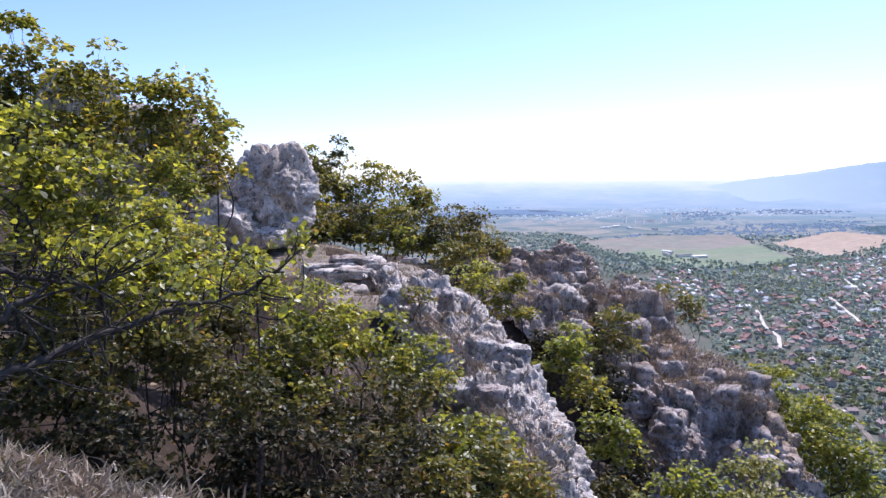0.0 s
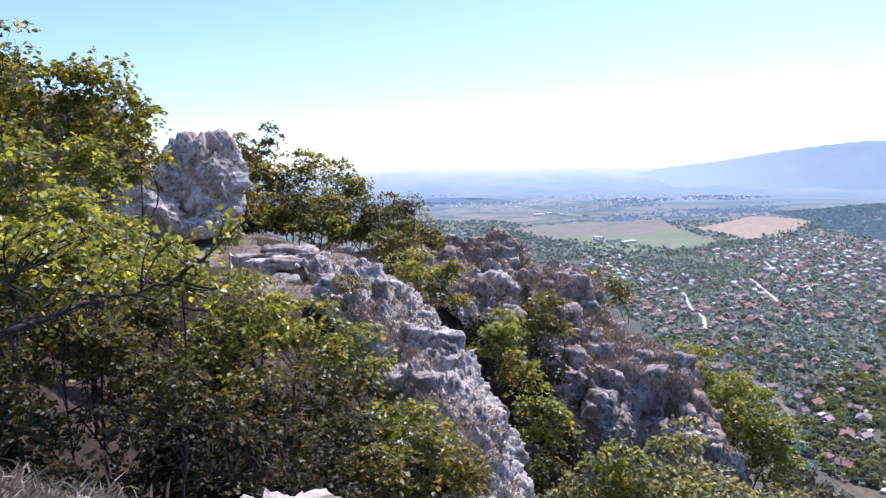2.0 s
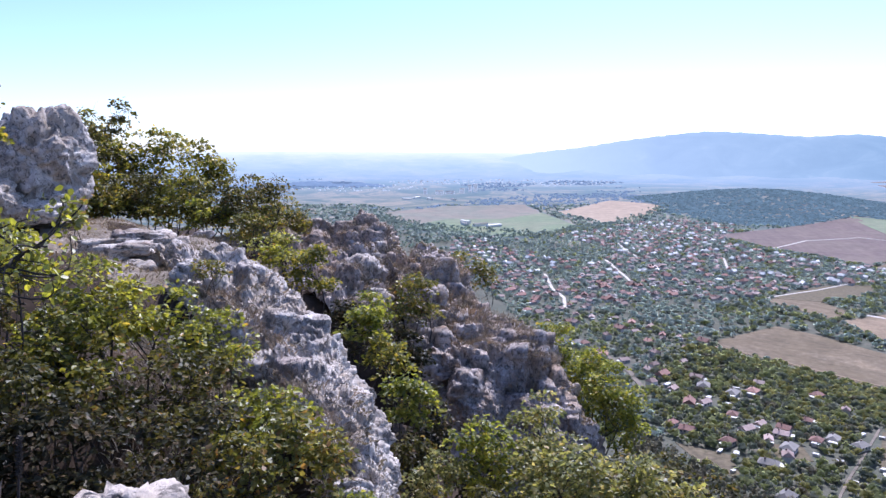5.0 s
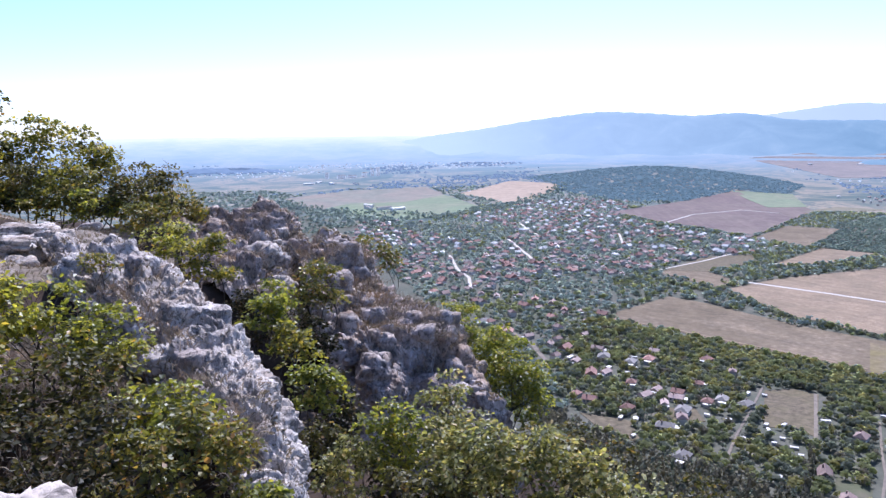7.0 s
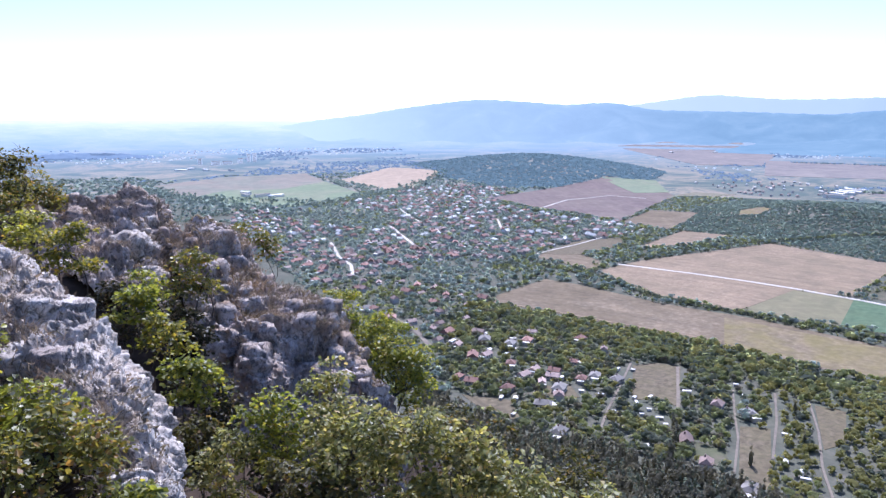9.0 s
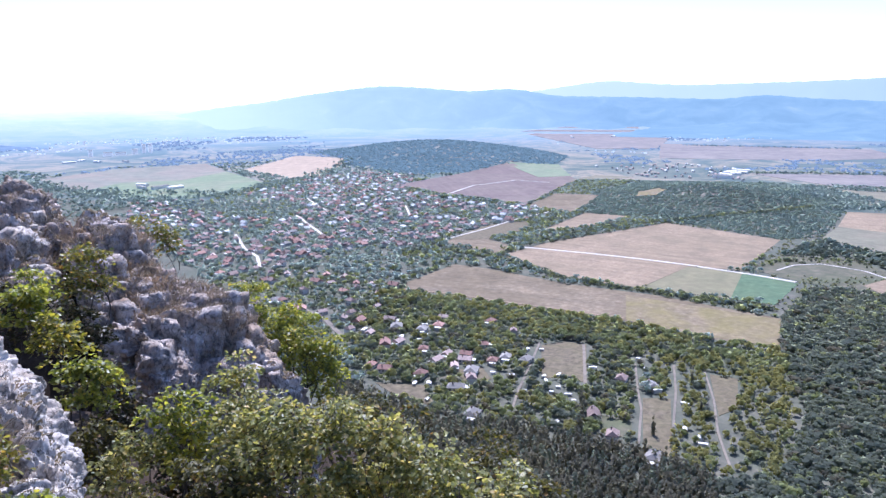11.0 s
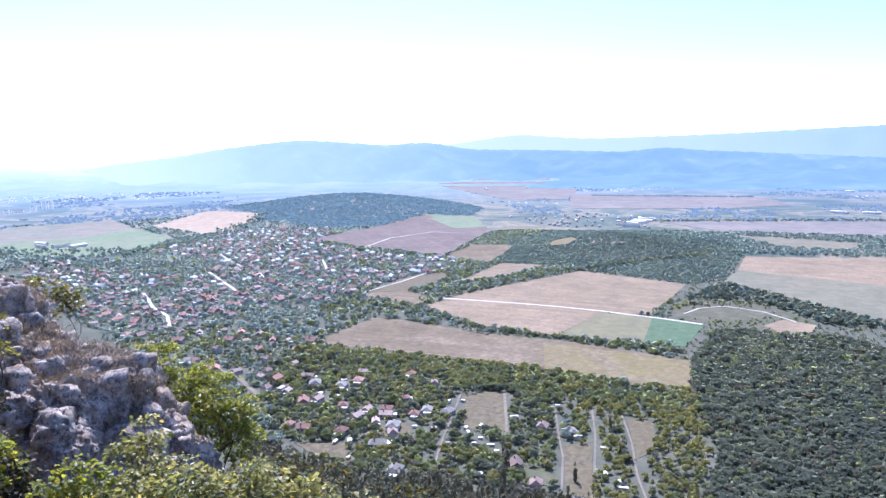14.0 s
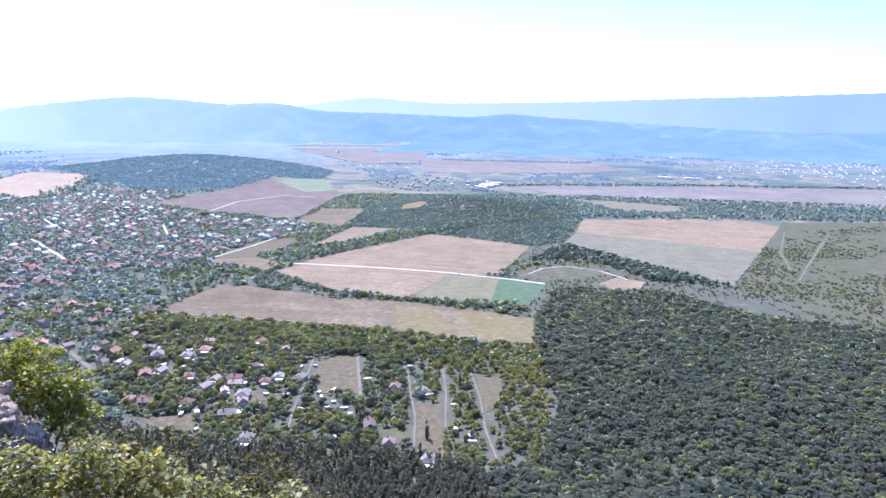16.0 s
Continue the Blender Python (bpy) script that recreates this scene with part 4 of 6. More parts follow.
GROWTH_L = [
    (11.2, 14.8, -14.4, -18.6, 16.5, M_leaf_tree, "bright green bush in the gully between the rocks", 0.102, 3.45, 6),
    (12.4, 17.0, -17.8, -22.4, 14.5, M_leaf_light, "bright green bush in the gully between the rocks", 0.093, 3.30, 6),
    (13.4, 17.0, -22.0, -28, 13.5, M_leaf_dark, "shaded bush at the bottom of the gully", 0.085, 3.30, 6),
    (24.9, 28.4, -13.1, -17.8, 27.5, M_leaf_light, "yellow-green oak tree below the outcrop", 0.12, 3.4, 9),
    (27.2, 31.2, -14.8, -20.5, 26.5, M_leaf_light, "yellow-green oak tree below the outcrop", 0.12, 4.0, 10),
    (28.8, 33.2, -16.4, -24, 25.5, M_leaf_light, "yellow-green oak tree below the outcrop", 0.12, 4.1, 11),
]
# the steep slope below
GROWTH_H = [
    (14.8, 20.0, -22.6, -31, 12.5, M_leaf_dusty, "grey twiggy thicket on the steep slope", 0.072, 2.99, 8),
    (18.8, 24.2, -20.8, -28, 12.6, M_leaf_light, "bright green bush on the steep slope", 0.093, 2.88, 8),
    (22.9, 29.4, -19.4, -28, 12.2, M_leaf_dusty, "large oak bush on the steep slope", 0.081, 2.88, 9),
    (24.0, 32.5, -21.8, -32, 11.4, M_leaf_dusty, "large oak bush on the steep slope", 0.081, 2.99, 10),
    (30.4, 37.6, -22.4, -33, 11.2, M_leaf_dusty, "large oak bush on the steep slope", 0.081, 2.88, 9),
    (34.5, 41, -24.0, -35, 11, M_leaf_dusty, "large oak bush on the steep slope", 0.081, 2.88, 9),
    (38.5, 45.5, -25.4, -37, 11, M_leaf_dusty, "large oak bush on the steep slope", 0.081, 2.76, 9),
    (43.5, 51, -26.9, -38, 11, M_leaf_dusty, "oak bush with pale dry leaves on the steep slope", 0.089, 2.76, 9),
]
# bushes under the rocks, most with shade painted by the dark leaf copies
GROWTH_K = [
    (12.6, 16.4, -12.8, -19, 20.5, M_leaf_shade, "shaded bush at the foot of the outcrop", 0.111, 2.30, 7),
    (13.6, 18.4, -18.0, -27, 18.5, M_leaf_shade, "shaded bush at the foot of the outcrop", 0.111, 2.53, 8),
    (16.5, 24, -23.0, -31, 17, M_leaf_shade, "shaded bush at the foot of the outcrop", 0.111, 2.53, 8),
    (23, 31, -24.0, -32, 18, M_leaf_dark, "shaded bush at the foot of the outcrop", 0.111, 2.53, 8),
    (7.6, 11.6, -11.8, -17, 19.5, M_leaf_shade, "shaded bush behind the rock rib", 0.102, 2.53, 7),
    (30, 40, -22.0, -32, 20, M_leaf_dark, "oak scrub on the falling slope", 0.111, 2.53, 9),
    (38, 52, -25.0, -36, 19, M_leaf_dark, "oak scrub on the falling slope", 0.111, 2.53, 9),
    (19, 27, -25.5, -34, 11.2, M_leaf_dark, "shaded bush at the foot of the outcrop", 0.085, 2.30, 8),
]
SHRUBS = GROWTH_A + GROWTH_B + GROWTH_C + GROWTH_D + GROWTH_E + GROWTH_G + GROWTH_F + GROWTH_L + GROWTH_H + GROWTH_K
for k, (a0, a1, e1, e0, d, mt, lab, lf, full, lob) in enumerate(SHRUBS):
    shrub(a0, a1, e1, e0, d, mt, lab, lf, full, k, "oak_tree" if "tree" in lab else "shrub", None, 0.5 if "twiggy" in lab else 0.0, lob)

# dark boughs of the near oak, reaching out over the hollow
def oak_bough(line, thick, seed, leaf=0.07, bare=0.3):
    r = np.random.default_rng(seed)
    P = np.array([at(*p) for p in line])
    u = np.linspace(0, len(P) - 1, 6 * len(P))
    pts = np.stack([np.interp(u, range(len(P)), P[:, k]) for k in range(3)], -1) + r.normal(size=(len(u), 3)) * 0.016
    ob = new("oak_bough")
    ob.location = pts[0]
    v, f = tubes([(pts - pts[0], thick, 0.008)], 8)
    part("limb", mesh_np("limb", v, [f], M_bark, None, True), ob)
    side = []
    for k in range(4, len(pts) - 1):
        for _ in range(2):
            e = pts[k] + r.normal(size=3) * [0.26, 0.26, 0.18] + [0.1, 0.02, 0.14]
            side.append((bent(pts[k], e, r, 0.18, 6) - pts[0], 0.011, 0.004))
    v, f = tubes(side)
    part("twig", mesh_np("twig", v, [f], M_bark, None, True), ob)["kind"] = "stuff"
    tip = np.concatenate([p[4:] for p, _, _ in side[int(len(side) * bare):]])
    q = np.repeat(tip, 8, 0) + r.normal(size=(len(tip) * 8, 3)) * [0.08, 0.08, 0.025]
    v, f = leaves(q, r.normal(size=q.shape) + [0, 0, -0.1], leaf, r)
    part("crown", mesh_np("crown", v, [f], M_leaf), ob)["kind"] = "stuff"
    return tagged(ob, "long dark oak bough reaching out with sunlit leaves", "branch")


oak_bough([(-36, -17, 6.2), (-30.6, -13.4, 6.4), (-25.2, -11.4, 6.6), (-19.5, -9.9, 6.8), (-14.1, -8.8, 7.0), (-11.1, -7.2, 7.2)], 0.045, 81, 0.07, 0.5)
oak_bough([(-35, -14, 6.3), (-30.3, -9.3, 6.5), (-27, -7.2, 6.7), (-23.1, -5.1, 7.0)], 0.04, 82, 0.07, 0.7)
oak_bough([(-35, -6.0, 6.4), (-30.2, -6.3, 6.6), (-25.1, -7.6, 6.8), (-21.5, -6.6, 7.1)], 0.034, 83, 0.07, 0.7)


# ---- dry grass ----
def tufts(name, places, blades, length, seed, label, mat=None, spread=0.12):
    """Tufts of dry blades, bent over, at the given places."""
    r = np.random.default_rng(seed)
    p = np.repeat(np.asarray(places), blades, 0)
    n = len(p)
    p = p + np.c_[r.normal(size=(n, 2)) * spread, np.full(n, -0.02)]
    lean = r.normal(size=(n, 2)) * 0.55
    L = (length * r.uniform(0.5, 1.3, n))[:, None]
    d = np.c_[lean, np.ones(n)]
    d /= np.linalg.norm(d, axis=1, keepdims=True)
    side = np.cross(d, r.normal(size=(n, 3)))
    side /= np.linalg.norm(side, axis=1, keepdims=True)
    w = 0.006 + 0.03 * length * r.uniform(0.3, 1, n)[:, None]
    mid = p + d * L * 0.55
    tip = p + d * L + np.c_[lean * L * 0.35, -L * 0.12]
    v = np.stack([p - side * w, p + side * w, mid + side * w * 0.7, mid - side * w * 0.7, tip], 1).reshape(-1, 3)
    i = np.arange(n)[:, None] * 5
    return tagged(new(name, mesh_np(name, v, [i + np.array([[0, 1, 2, 3]]), i + np.array([[3, 2, 4]])], mat or M_dry)), label, "grass", kind="stuff")


def on_land(az0, az1, r0, r1, n, seed):
    r = np.random.default_rng(seed)
    a, d = np.radians(r.uniform(az0, az1, n)), np.sqrt(r.uniform(r0 * r0, r1 * r1, n))
    x, y = d * np.sin(a), d * np.cos(a)
    return np.stack([x, y, land(x, y)], -1)


def on_rock(grid, n, seed, lo, hi, a=0.0, b=1.0):
    r = np.random.default_rng(seed)
    i, j = r.integers(3 + int(a * grid.shape[0]), int(b * grid.shape[0]) - 3, n), (grid.shape[1] * r.uniform(lo, hi, n)).astype(int)
    step = grid[i, np.minimum(j + 1, grid.shape[1] - 1)] - grid[i, j]
    slope = np.abs(step[:, 2]) / (np.linalg.norm(step, axis=1) + 1e-9)
    order = np.argsort(slope)[: n * 2 // 3]
    return grid[i, j][order]


tufts("dry_grass", on_land(-11, 5, 15, 31, 1500, 61), 12, 0.13, 62, "pale dry grass on the rocky ledge")
tufts("dry_grass", on_land(-36, -20, 3.4, 6.0, 900, 63), 13, 0.11, 64, "short dry grass and herbs at the cliff top", M_dry_brown)
tufts("dry_grass", on_rock(rib_grid, 160, 67, 0.24, 0.6, 0.0, 0.35), 11, 0.1, 68, "dry grass in cracks of the rock rib")
tufts("dry_grass", on_rock(rib_grid, 420, 65, 0.62, 0.99, 0.1, 0.8), 12, 0.2, 66, "brown dry grass under the rock rib", M_dry_brown)
tufts("dry_grass", on_land(-8, 4, 9, 14, 900, 69), 14, 0.22, 70, "brown dry grass beside the rock rib", M_dry_brown)
tufts("dry_grass", on_land(-42, -20, 3.2, 5.4, 1300, 75), 13, 0.13, 76, "brown dry grass bank at the cliff top", M_dry_brown)
tufts("dry_grass", on_rock(out_grid, 1100, 78, 0.22, 0.46, 0.02, 0.8), 16, 0.17, 79, "thick brown grass cushions on the outcrop", M_dry_brown, 0.2)
tufts("dry_grass", on_rock(out_grid, 200, 80, 0.26, 0.48, 0.05, 0.45), 18, 0.22, 81, "rusty dry grass on the outcrop's shoulder", M_rust, 0.2)
tufts("dry_grass", on_rock(out_grid, 130, 82, 0.45, 0.8, 0.2, 0.95), 10, 0.18, 83, "dry grass in clefts of the outcrop", M_dry_brown, 0.14)
tufts("dry_grass", on_rock(peak_grid, 900, 73, 0.3, 0.95), 16, 0.17, 74, "brown dry grass on the slope under the summit", M_dry_brown, 0.18)
tufts("dry_grass", on_rock(peak_grid, 140, 84, 0.4, 0.8), 16, 0.2, 85, "rusty dry grass on the slope under the summit", M_rust, 0.18)
tufts("green_herbs", on_land(-34, -12, 4.6, 6.4, 260, 71), 14, 0.14, 72, "low green herbs among dry grass", M_leaf_dark)

# a dried mullein stalk at the cliff top
stalk = new("mullein_stalk")
sb = at(-13.5, -25, 4.9)
stalk.location = sb
sp = np.stack([np.linspace(0, 0.03, 12), np.linspace(0, 0.02, 12), np.linspace(0, 0.42, 12)], -1)
v, f = tubes([(sp, 0.008, 0.005)], 6)
part("stem", mesh_np("stem", v, [f], M_bark, None, True), stalk)
pods = [(np.stack([sp[5] + (sp[11] - sp[5]) * t, sp[5] + (sp[11] - sp[5]) * t + np.array([math.cos(k * 2.4), math.sin(k * 2.4), 0.6]) * 0.02]), 0.008, 0.004) for k, t in enumerate(np.linspace(0, 1, 70))]
v, f = tubes(pods, 4)
part("seed_head", mesh_np("seed_head", v, [f], M_bark), stalk, "dark dried seed head")["kind"] = "stuff"
tagged(stalk, "tall dried brown mullein stalk in the grass", "plant")


# ---- fields, lanes and tracks of the valley ----
OUTLINES, LANES = [], []


def sheet(name, pts, lift, mat, label, category="field"):
    """A parcel of land lying on the valley floor, a turf's height thick."""
    pts = np.array(pts, float)
    n = len(pts)
    bm = bmesh.new()
    up = [bm.verts.new((p[0], p[1], 0)) for p in pts]
    lo = [bm.verts.new((p[0], p[1], -1)) for p in pts]
    bm.faces.new(up)
    for i in range(n):
        bm.faces.new((up[i], lo[i], lo[(i + 1) % n], up[(i + 1) % n]))
    bmesh.ops.recalc_face_normals(bm, faces=bm.faces)
    step = 25 if np.hypot(*pts.mean(0)) < 600 else 60
    for k in (0, 1):
        for c in np.arange(pts[:, k].min() + step, pts[:, k].max(), step):
            co, no = [0, 0, 0], [0, 0, 0]
            co[k], no[k] = c, 1
            bmesh.ops.bisect_plane(bm, geom=bm.verts[:] + bm.edges[:] + bm.faces[:], plane_co=co, plane_no=no)
    for v in bm.verts:
        v.co.z = float(land(v.co.x, v.co.y)) + (lift if v.co.z > -0.5 else -1)
    me = bpy.data.meshes.new(name)
    bm.to_mesh(me)
    bm.free()
    me.materials.append(mat)
    OUTLINES.append([tuple(p) for p in pts])
    return tagged(new(name, me), label, category, kind="structure")


def strip(name, line, width, lift, mat, label):
    """A lane or track along a line on the valley floor."""
    line = np.array(line, float)
    LANES.append((line, width))
    s = np.concatenate([[0], np.cumsum(np.linalg.norm(np.diff(line, axis=0), axis=1))])
    u = np.linspace(0, s[-1], max(8, int(s[-1] / 6)))
    C = np.stack([np.interp(u, s, line[:, k]) for k in (0, 1)], -1)
    C = C + np.stack([np.sin(u / 17), np.cos(u / 23)], -1) * width * 0.15
    T = np.gradient(C, axis=0)
    T /= np.linalg.norm(T, axis=1, keepdims=True)
    N = np.stack([T[:, 1], -T[:, 0]], -1) * width * 0.5
    z = land(C[:, 0], C[:, 1])[:, None] + lift
    rows = [np.c_[C - N * 1.05, z - 0.5], np.c_[C - N, z], np.c_[C + N, z], np.c_[C + N * 1.05, z - 0.5]]
    v = np.stack(rows, 1).reshape(-1, 3)
    i = np.arange(len(C) - 1)[:, None] * 4
    f = np.concatenate([i + np.array([[k, k + 1, k + 5, k + 4]]) for k in range(3)])
    return tagged(new(name, mesh_np(name, v, [f], mat)), label, "road", kind="structure")


M_olive = earth("mixed_crop", [(0.3, (0.175, 0.18, 0.14)), (0.5, (0.21, 0.205, 0.16)), (0.7, (0.245, 0.23, 0.185))], 0.15, 0.006, (0.26, 0.205, 0.165))
M_far_crop = earth("far_green_crop", [(0.3, (0.16, 0.20, 0.118)), (0.5, (0.185, 0.225, 0.135)), (0.7, (0.22, 0.25, 0.155))], 0.15, 0.008, (0.24, 0.235, 0.16))
M_track = earth("white_track", [(0.3, (0.48, 0.43, 0.36)), (0.5, (0.56, 0.51, 0.44)), (0.7, (0.62, 0.57, 0.50))], 0.6, 0.05, (0.50, 0.44, 0.37))
M_stubble = earth("stubble_field", [(0.3, (0.215, 0.156, 0.10)), (0.5, (0.275, 0.204, 0.134)), (0.7, (0.345, 0.264, 0.178))], 0.35, 0.009, (0.205, 0.158, 0.10), rows=-77)
M_fallow = earth("fallow_field", [(0.3, (0.145, 0.11, 0.07)), (0.5, (0.205, 0.158, 0.104)), (0.7, (0.295, 0.235, 0.163))], 0.2, 0.011, (0.135, 0.104, 0.063), rows=-69)
M_weeds = earth("weedy_field", [(0.3, (0.15, 0.114, 0.07)), (0.5, (0.21, 0.163, 0.102)), (0.7, (0.295, 0.235, 0.155))], 0.2, 0.02, (0.205, 0.172, 0.06))
M_plough = earth("ploughed_field", [(0.3, (0.135, 0.10, 0.092)), (0.5, (0.17, 0.128, 0.112)), (0.7, (0.215, 0.165, 0.142))], 0.1, 0.006, (0.205, 0.165, 0.13), rows=58)
M_crop = earth("green_crop", [(0.3, (0.155, 0.148, 0.085)), (0.5, (0.19, 0.178, 0.10)), (0.7, (0.23, 0.21, 0.12))], 0.15, 0.01, (0.22, 0.185, 0.115))
M_teal = earth("young_crop", [(0.3, (0.075, 0.125, 0.068)), (0.5, (0.10, 0.152, 0.084)), (0.7, (0.13, 0.18, 0.10))], 0.2, 0.02, (0.11, 0.15, 0.08))
M_sage = earth("sage_crop", [(0.3, (0.165, 0.155, 0.105)), (0.5, (0.195, 0.18, 0.122)), (0.7, (0.225, 0.205, 0.14))], 0.15, 0.01, (0.225, 0.185, 0.13))
M_sand = earth("ripe_field", [(0.3, (0.33, 0.25, 0.175)), (0.5, (0.38, 0.29, 0.205)), (0.7, (0.43, 0.335, 0.245))], 0.12, 0.01, (0.35, 0.27, 0.19))
M_rose = earth("far_stubble", [(0.3, (0.165, 0.145, 0.137)), (0.5, (0.195, 0.172, 0.16)), (0.7, (0.235, 0.205, 0.188))], 0.05, 0.006, (0.27, 0.235, 0.20))
M_scrubm = earth("scrubland", [(0.3, (0.085, 0.09, 0.055)), (0.5, (0.122, 0.115, 0.075)), (0.7, (0.175, 0.148, 0.105))], 0.12, 0.012, (0.095, 0.112, 0.055))
M_lane = earth("gravel_lane", [(0.3, (0.156, 0.130, 0.102)), (0.5, (0.197, 0.167, 0.134)), (0.7, (0.246, 0.213, 0.172))], 0.6, 0.05, (0.254, 0.212, 0.162))
M_garden = earth("garden_soil", [(0.3, (0.10, 0.082, 0.052)), (0.5, (0.148, 0.12, 0.078)), (0.7, (0.21, 0.172, 0.115))], 0.3, 0.06, (0.16, 0.135, 0.075))

sheet("field_1", [(515, 492), (599, 504), (812, 488), (804, 341), (630, 298), (606, 339), (505, 325), (486, 391)], 0.12, M_stubble, "broad harvested stubble field, pale pinkish brown")
sheet("field_2", [(606, 339), (621, 294), (528, 258), (505, 324)], 0.16, M_crop, "olive-green crop strip beside the white track")
sheet("field_3", [(621, 294), (616, 243), (536, 227), (528, 258)], 0.16, M_teal, "fresh green crop strip at the field corner")
sheet("field_4", [(354, 462), (452, 493), (462, 461), (471, 373), (494, 303), (504, 209), (442, 182), (423, 222), (418, 280), (394, 344), (376, 405)], 0.12, M_fallow, "long fallow brown field below the hedge")
sheet("field_5", [(477, 319), (501, 207), (444, 184), (426, 224), (421, 280)], 0.16, M_weeds, "yellowish weedy end of the fallow field")
sheet("field_6", [(1076, 369), (1215, 147), (1169, 98), (923, 96), (937, 209), (942, 332)], 0.16, M_stubble, "bare brown half of a large field")
sheet("field_7", [(942, 332), (937, 209), (923, 96), (710, 94), (767, 187), (852, 315)], 0.16, M_sage, "sage-green half of a large field")
sheet("field_8", [(645, 555), (805, 611), (828, 543), (726, 538)], 0.16, M_stubble, "narrow stubble field behind a hedge")
sheet("field_9", [(519, 586), (577, 596), (557, 515), (519, 496)], 0.16, M_fallow, "small brown field by the village edge")
sheet("field_10", [(535, 591), (630, 631), (691, 618), (657, 579), (566, 563)], 0.3, M_garden, "mixed plots at the village edge")
sheet("field_11", [(824, 1064), (1304, 1216), (1301, 1075), (1144, 888), (809, 723), (799, 890)], 0.4, M_plough, "ploughed reddish-brown field behind the village")
sheet("field_12", [(1283, 1215), (1365, 1119), (1199, 948), (1130, 978)], 0.6, M_far_crop, "green corner of the ploughed field")
sheet("field_13", [(796, 710), (940, 777), (966, 703), (796, 624)], 0.4, M_fallow, "small brown field beside the woods")
sheet("field_14", [(1122, 899), (1250, 924), (1278, 849), (1165, 862)], 0.4, M_sage, "pale grass strip beside the woods")
sheet("field_15", [(756, 1548), (1011, 1749), (1025, 1517), (815, 1302), (745, 1289)], 0.4, M_sand, "bright ripe sandy-coloured field")
sheet("field_16", [(356, 1631), (562, 1779), (771, 1778), (715, 1538), (568, 1427), (458, 1455), (352, 1352)], 0.4, M_olive, "large muted green and brown field")
sheet("field_17", [(352, 1352), (458, 1455), (568, 1427), (715, 1538), (660, 1240), (568, 1164), (428, 1129), (378, 1234)], 0.4, M_far_crop, "large light-green field with farm buildings")
sheet("field_18", [(1520, 719), (1780, 379), (2021, -52), (1581, -44), (1478, 259), (1401, 510)], 0.4, M_rose, "long pinkish stubble field far down the valley")
sheet("field_19", [(2402, 1491), (2588, 839), (2260, 640), (2005, 750), (1760, 1092)], 0.4, M_rose, "wide pinkish stubble field far down the valley")
sheet("field_20", [(2755, 2508), (3453, 2353), (2793, 1689), (2117, 1325), (1981, 1465)], 0.6, M_rose, "pale patchwork of far stubble fields")
sheet("field_21", [(1352, 503), (1353, 271), (1235, 269), (1215, 360)], 0.4, M_sage, "pale green pasture strip")
sheet("field_22", [(1226, 100), (1328, -40), (592, -27), (635, 18), (706, 88)], 0.12, M_scrubm, "dry brown scrubland with scattered bushes")
sheet("field_23", [(640, 301), (725, 303), (742, 235), (686, 169), (632, 183), (623, 242)], 0.12, M_scrubm, "brown rough ground round a small quarry")
sheet("field_24", [(648, 204), (684, 199), (680, 169), (650, 165), (631, 185)], 0.16, M_stubble, "pale bare earth of a small quarry")
sheet("field_25", [(335, 284), (351, 279), (357, 266), (305, 226), (304, 239), (292, 247)], 0.16, M_garden, "dry garden plot between lanes")
sheet("field_26", [(310, 194), (320, 184), (263, 148), (263, 163)], 0.16, M_garden, "dry brown garden plot")
sheet("field_27", [(277, 195), (281, 181), (266, 171), (261, 184)], 0.16, M_scrubm, "small mown meadow plot")
sheet("field_28", [(367, 188), (372, 174), (334, 155), (319, 157)], 0.16, M_garden, "green vegetable plot")
sheet("field_29", [(220, 304), (237, 283), (224, 258), (216, 278)], 0.16, M_garden, "dry garden plot at the wood edge")
sheet("field_30", [(265, 289), (280, 282), (271, 265), (256, 271)], 0.16, M_garden, "dry garden plot among houses")

strip("road_1", [(557, 515), (589, 436), (613, 343), (618, 284), (620, 246)], 4.4, 0.3, M_track, "pale dusty farm track")
strip("road_2", [(355, 458), (379, 409), (399, 348), (423, 283)], 3, 0.3, M_stubble, "pale dusty farm track")
strip("road_3", [(798, 892), (926, 959), (1053, 969), (1069, 898)], 3.5, 0.8, M_track, "pale dusty farm track")
strip("road_4", [(1138, 32), (927, 39), (771, 43)], 1.7, 0.3, M_lane, "pale dusty farm track")
strip("road_5", [(1116, 87), (925, 74), (821, 54)], 1.5, 0.3, M_lane, "pale dusty farm track")
strip("road_6", [(1181, 92), (1228, 26), (1126, -36)], 1.8, 0.3, M_lane, "pale dusty farm track")
strip("road_7", [(651, 277), (685, 276), (709, 261), (707, 223), (681, 186)], 1.8, 0.3, M_track, "pale dusty farm track")
strip("road_8", [(356, 267), (329, 246), (301, 224)], 1.8, 0.3, M_lane, "pale dusty lane between gardens")
strip("road_9", [(338, 288), (301, 264), (270, 244), (250, 230)], 1.3, 0.3, M_lane, "pale dusty lane between gardens")
strip("road_10", [(350, 225), (316, 201), (298, 187), (264, 166)], 1.1, 0.3, M_lane, "pale dusty lane between gardens")
strip("road_11", [(369, 192), (336, 169), (301, 148), (275, 129)], 1.1, 0.3, M_lane, "pale dusty lane between gardens")
strip("road_12", [(266, 455), (262, 419), (252, 385)], 3.5, 0.3, M_lane, "pale dusty lane between gardens")
strip("road_13", [(365, 209), (330, 187), (291, 165)], 1.2, 0.3, M_lane, "pale dusty lane between gardens")
strip("road_14", [(370, 783), (339, 697), (329, 650), (307, 601), (285, 601)], 3.4, 0.3, M_track, "pale dusty village street")
strip("road_15", [(606, 1016), (568, 920), (556, 878)], 3.2, 0.3, M_track, "pale dusty village street")
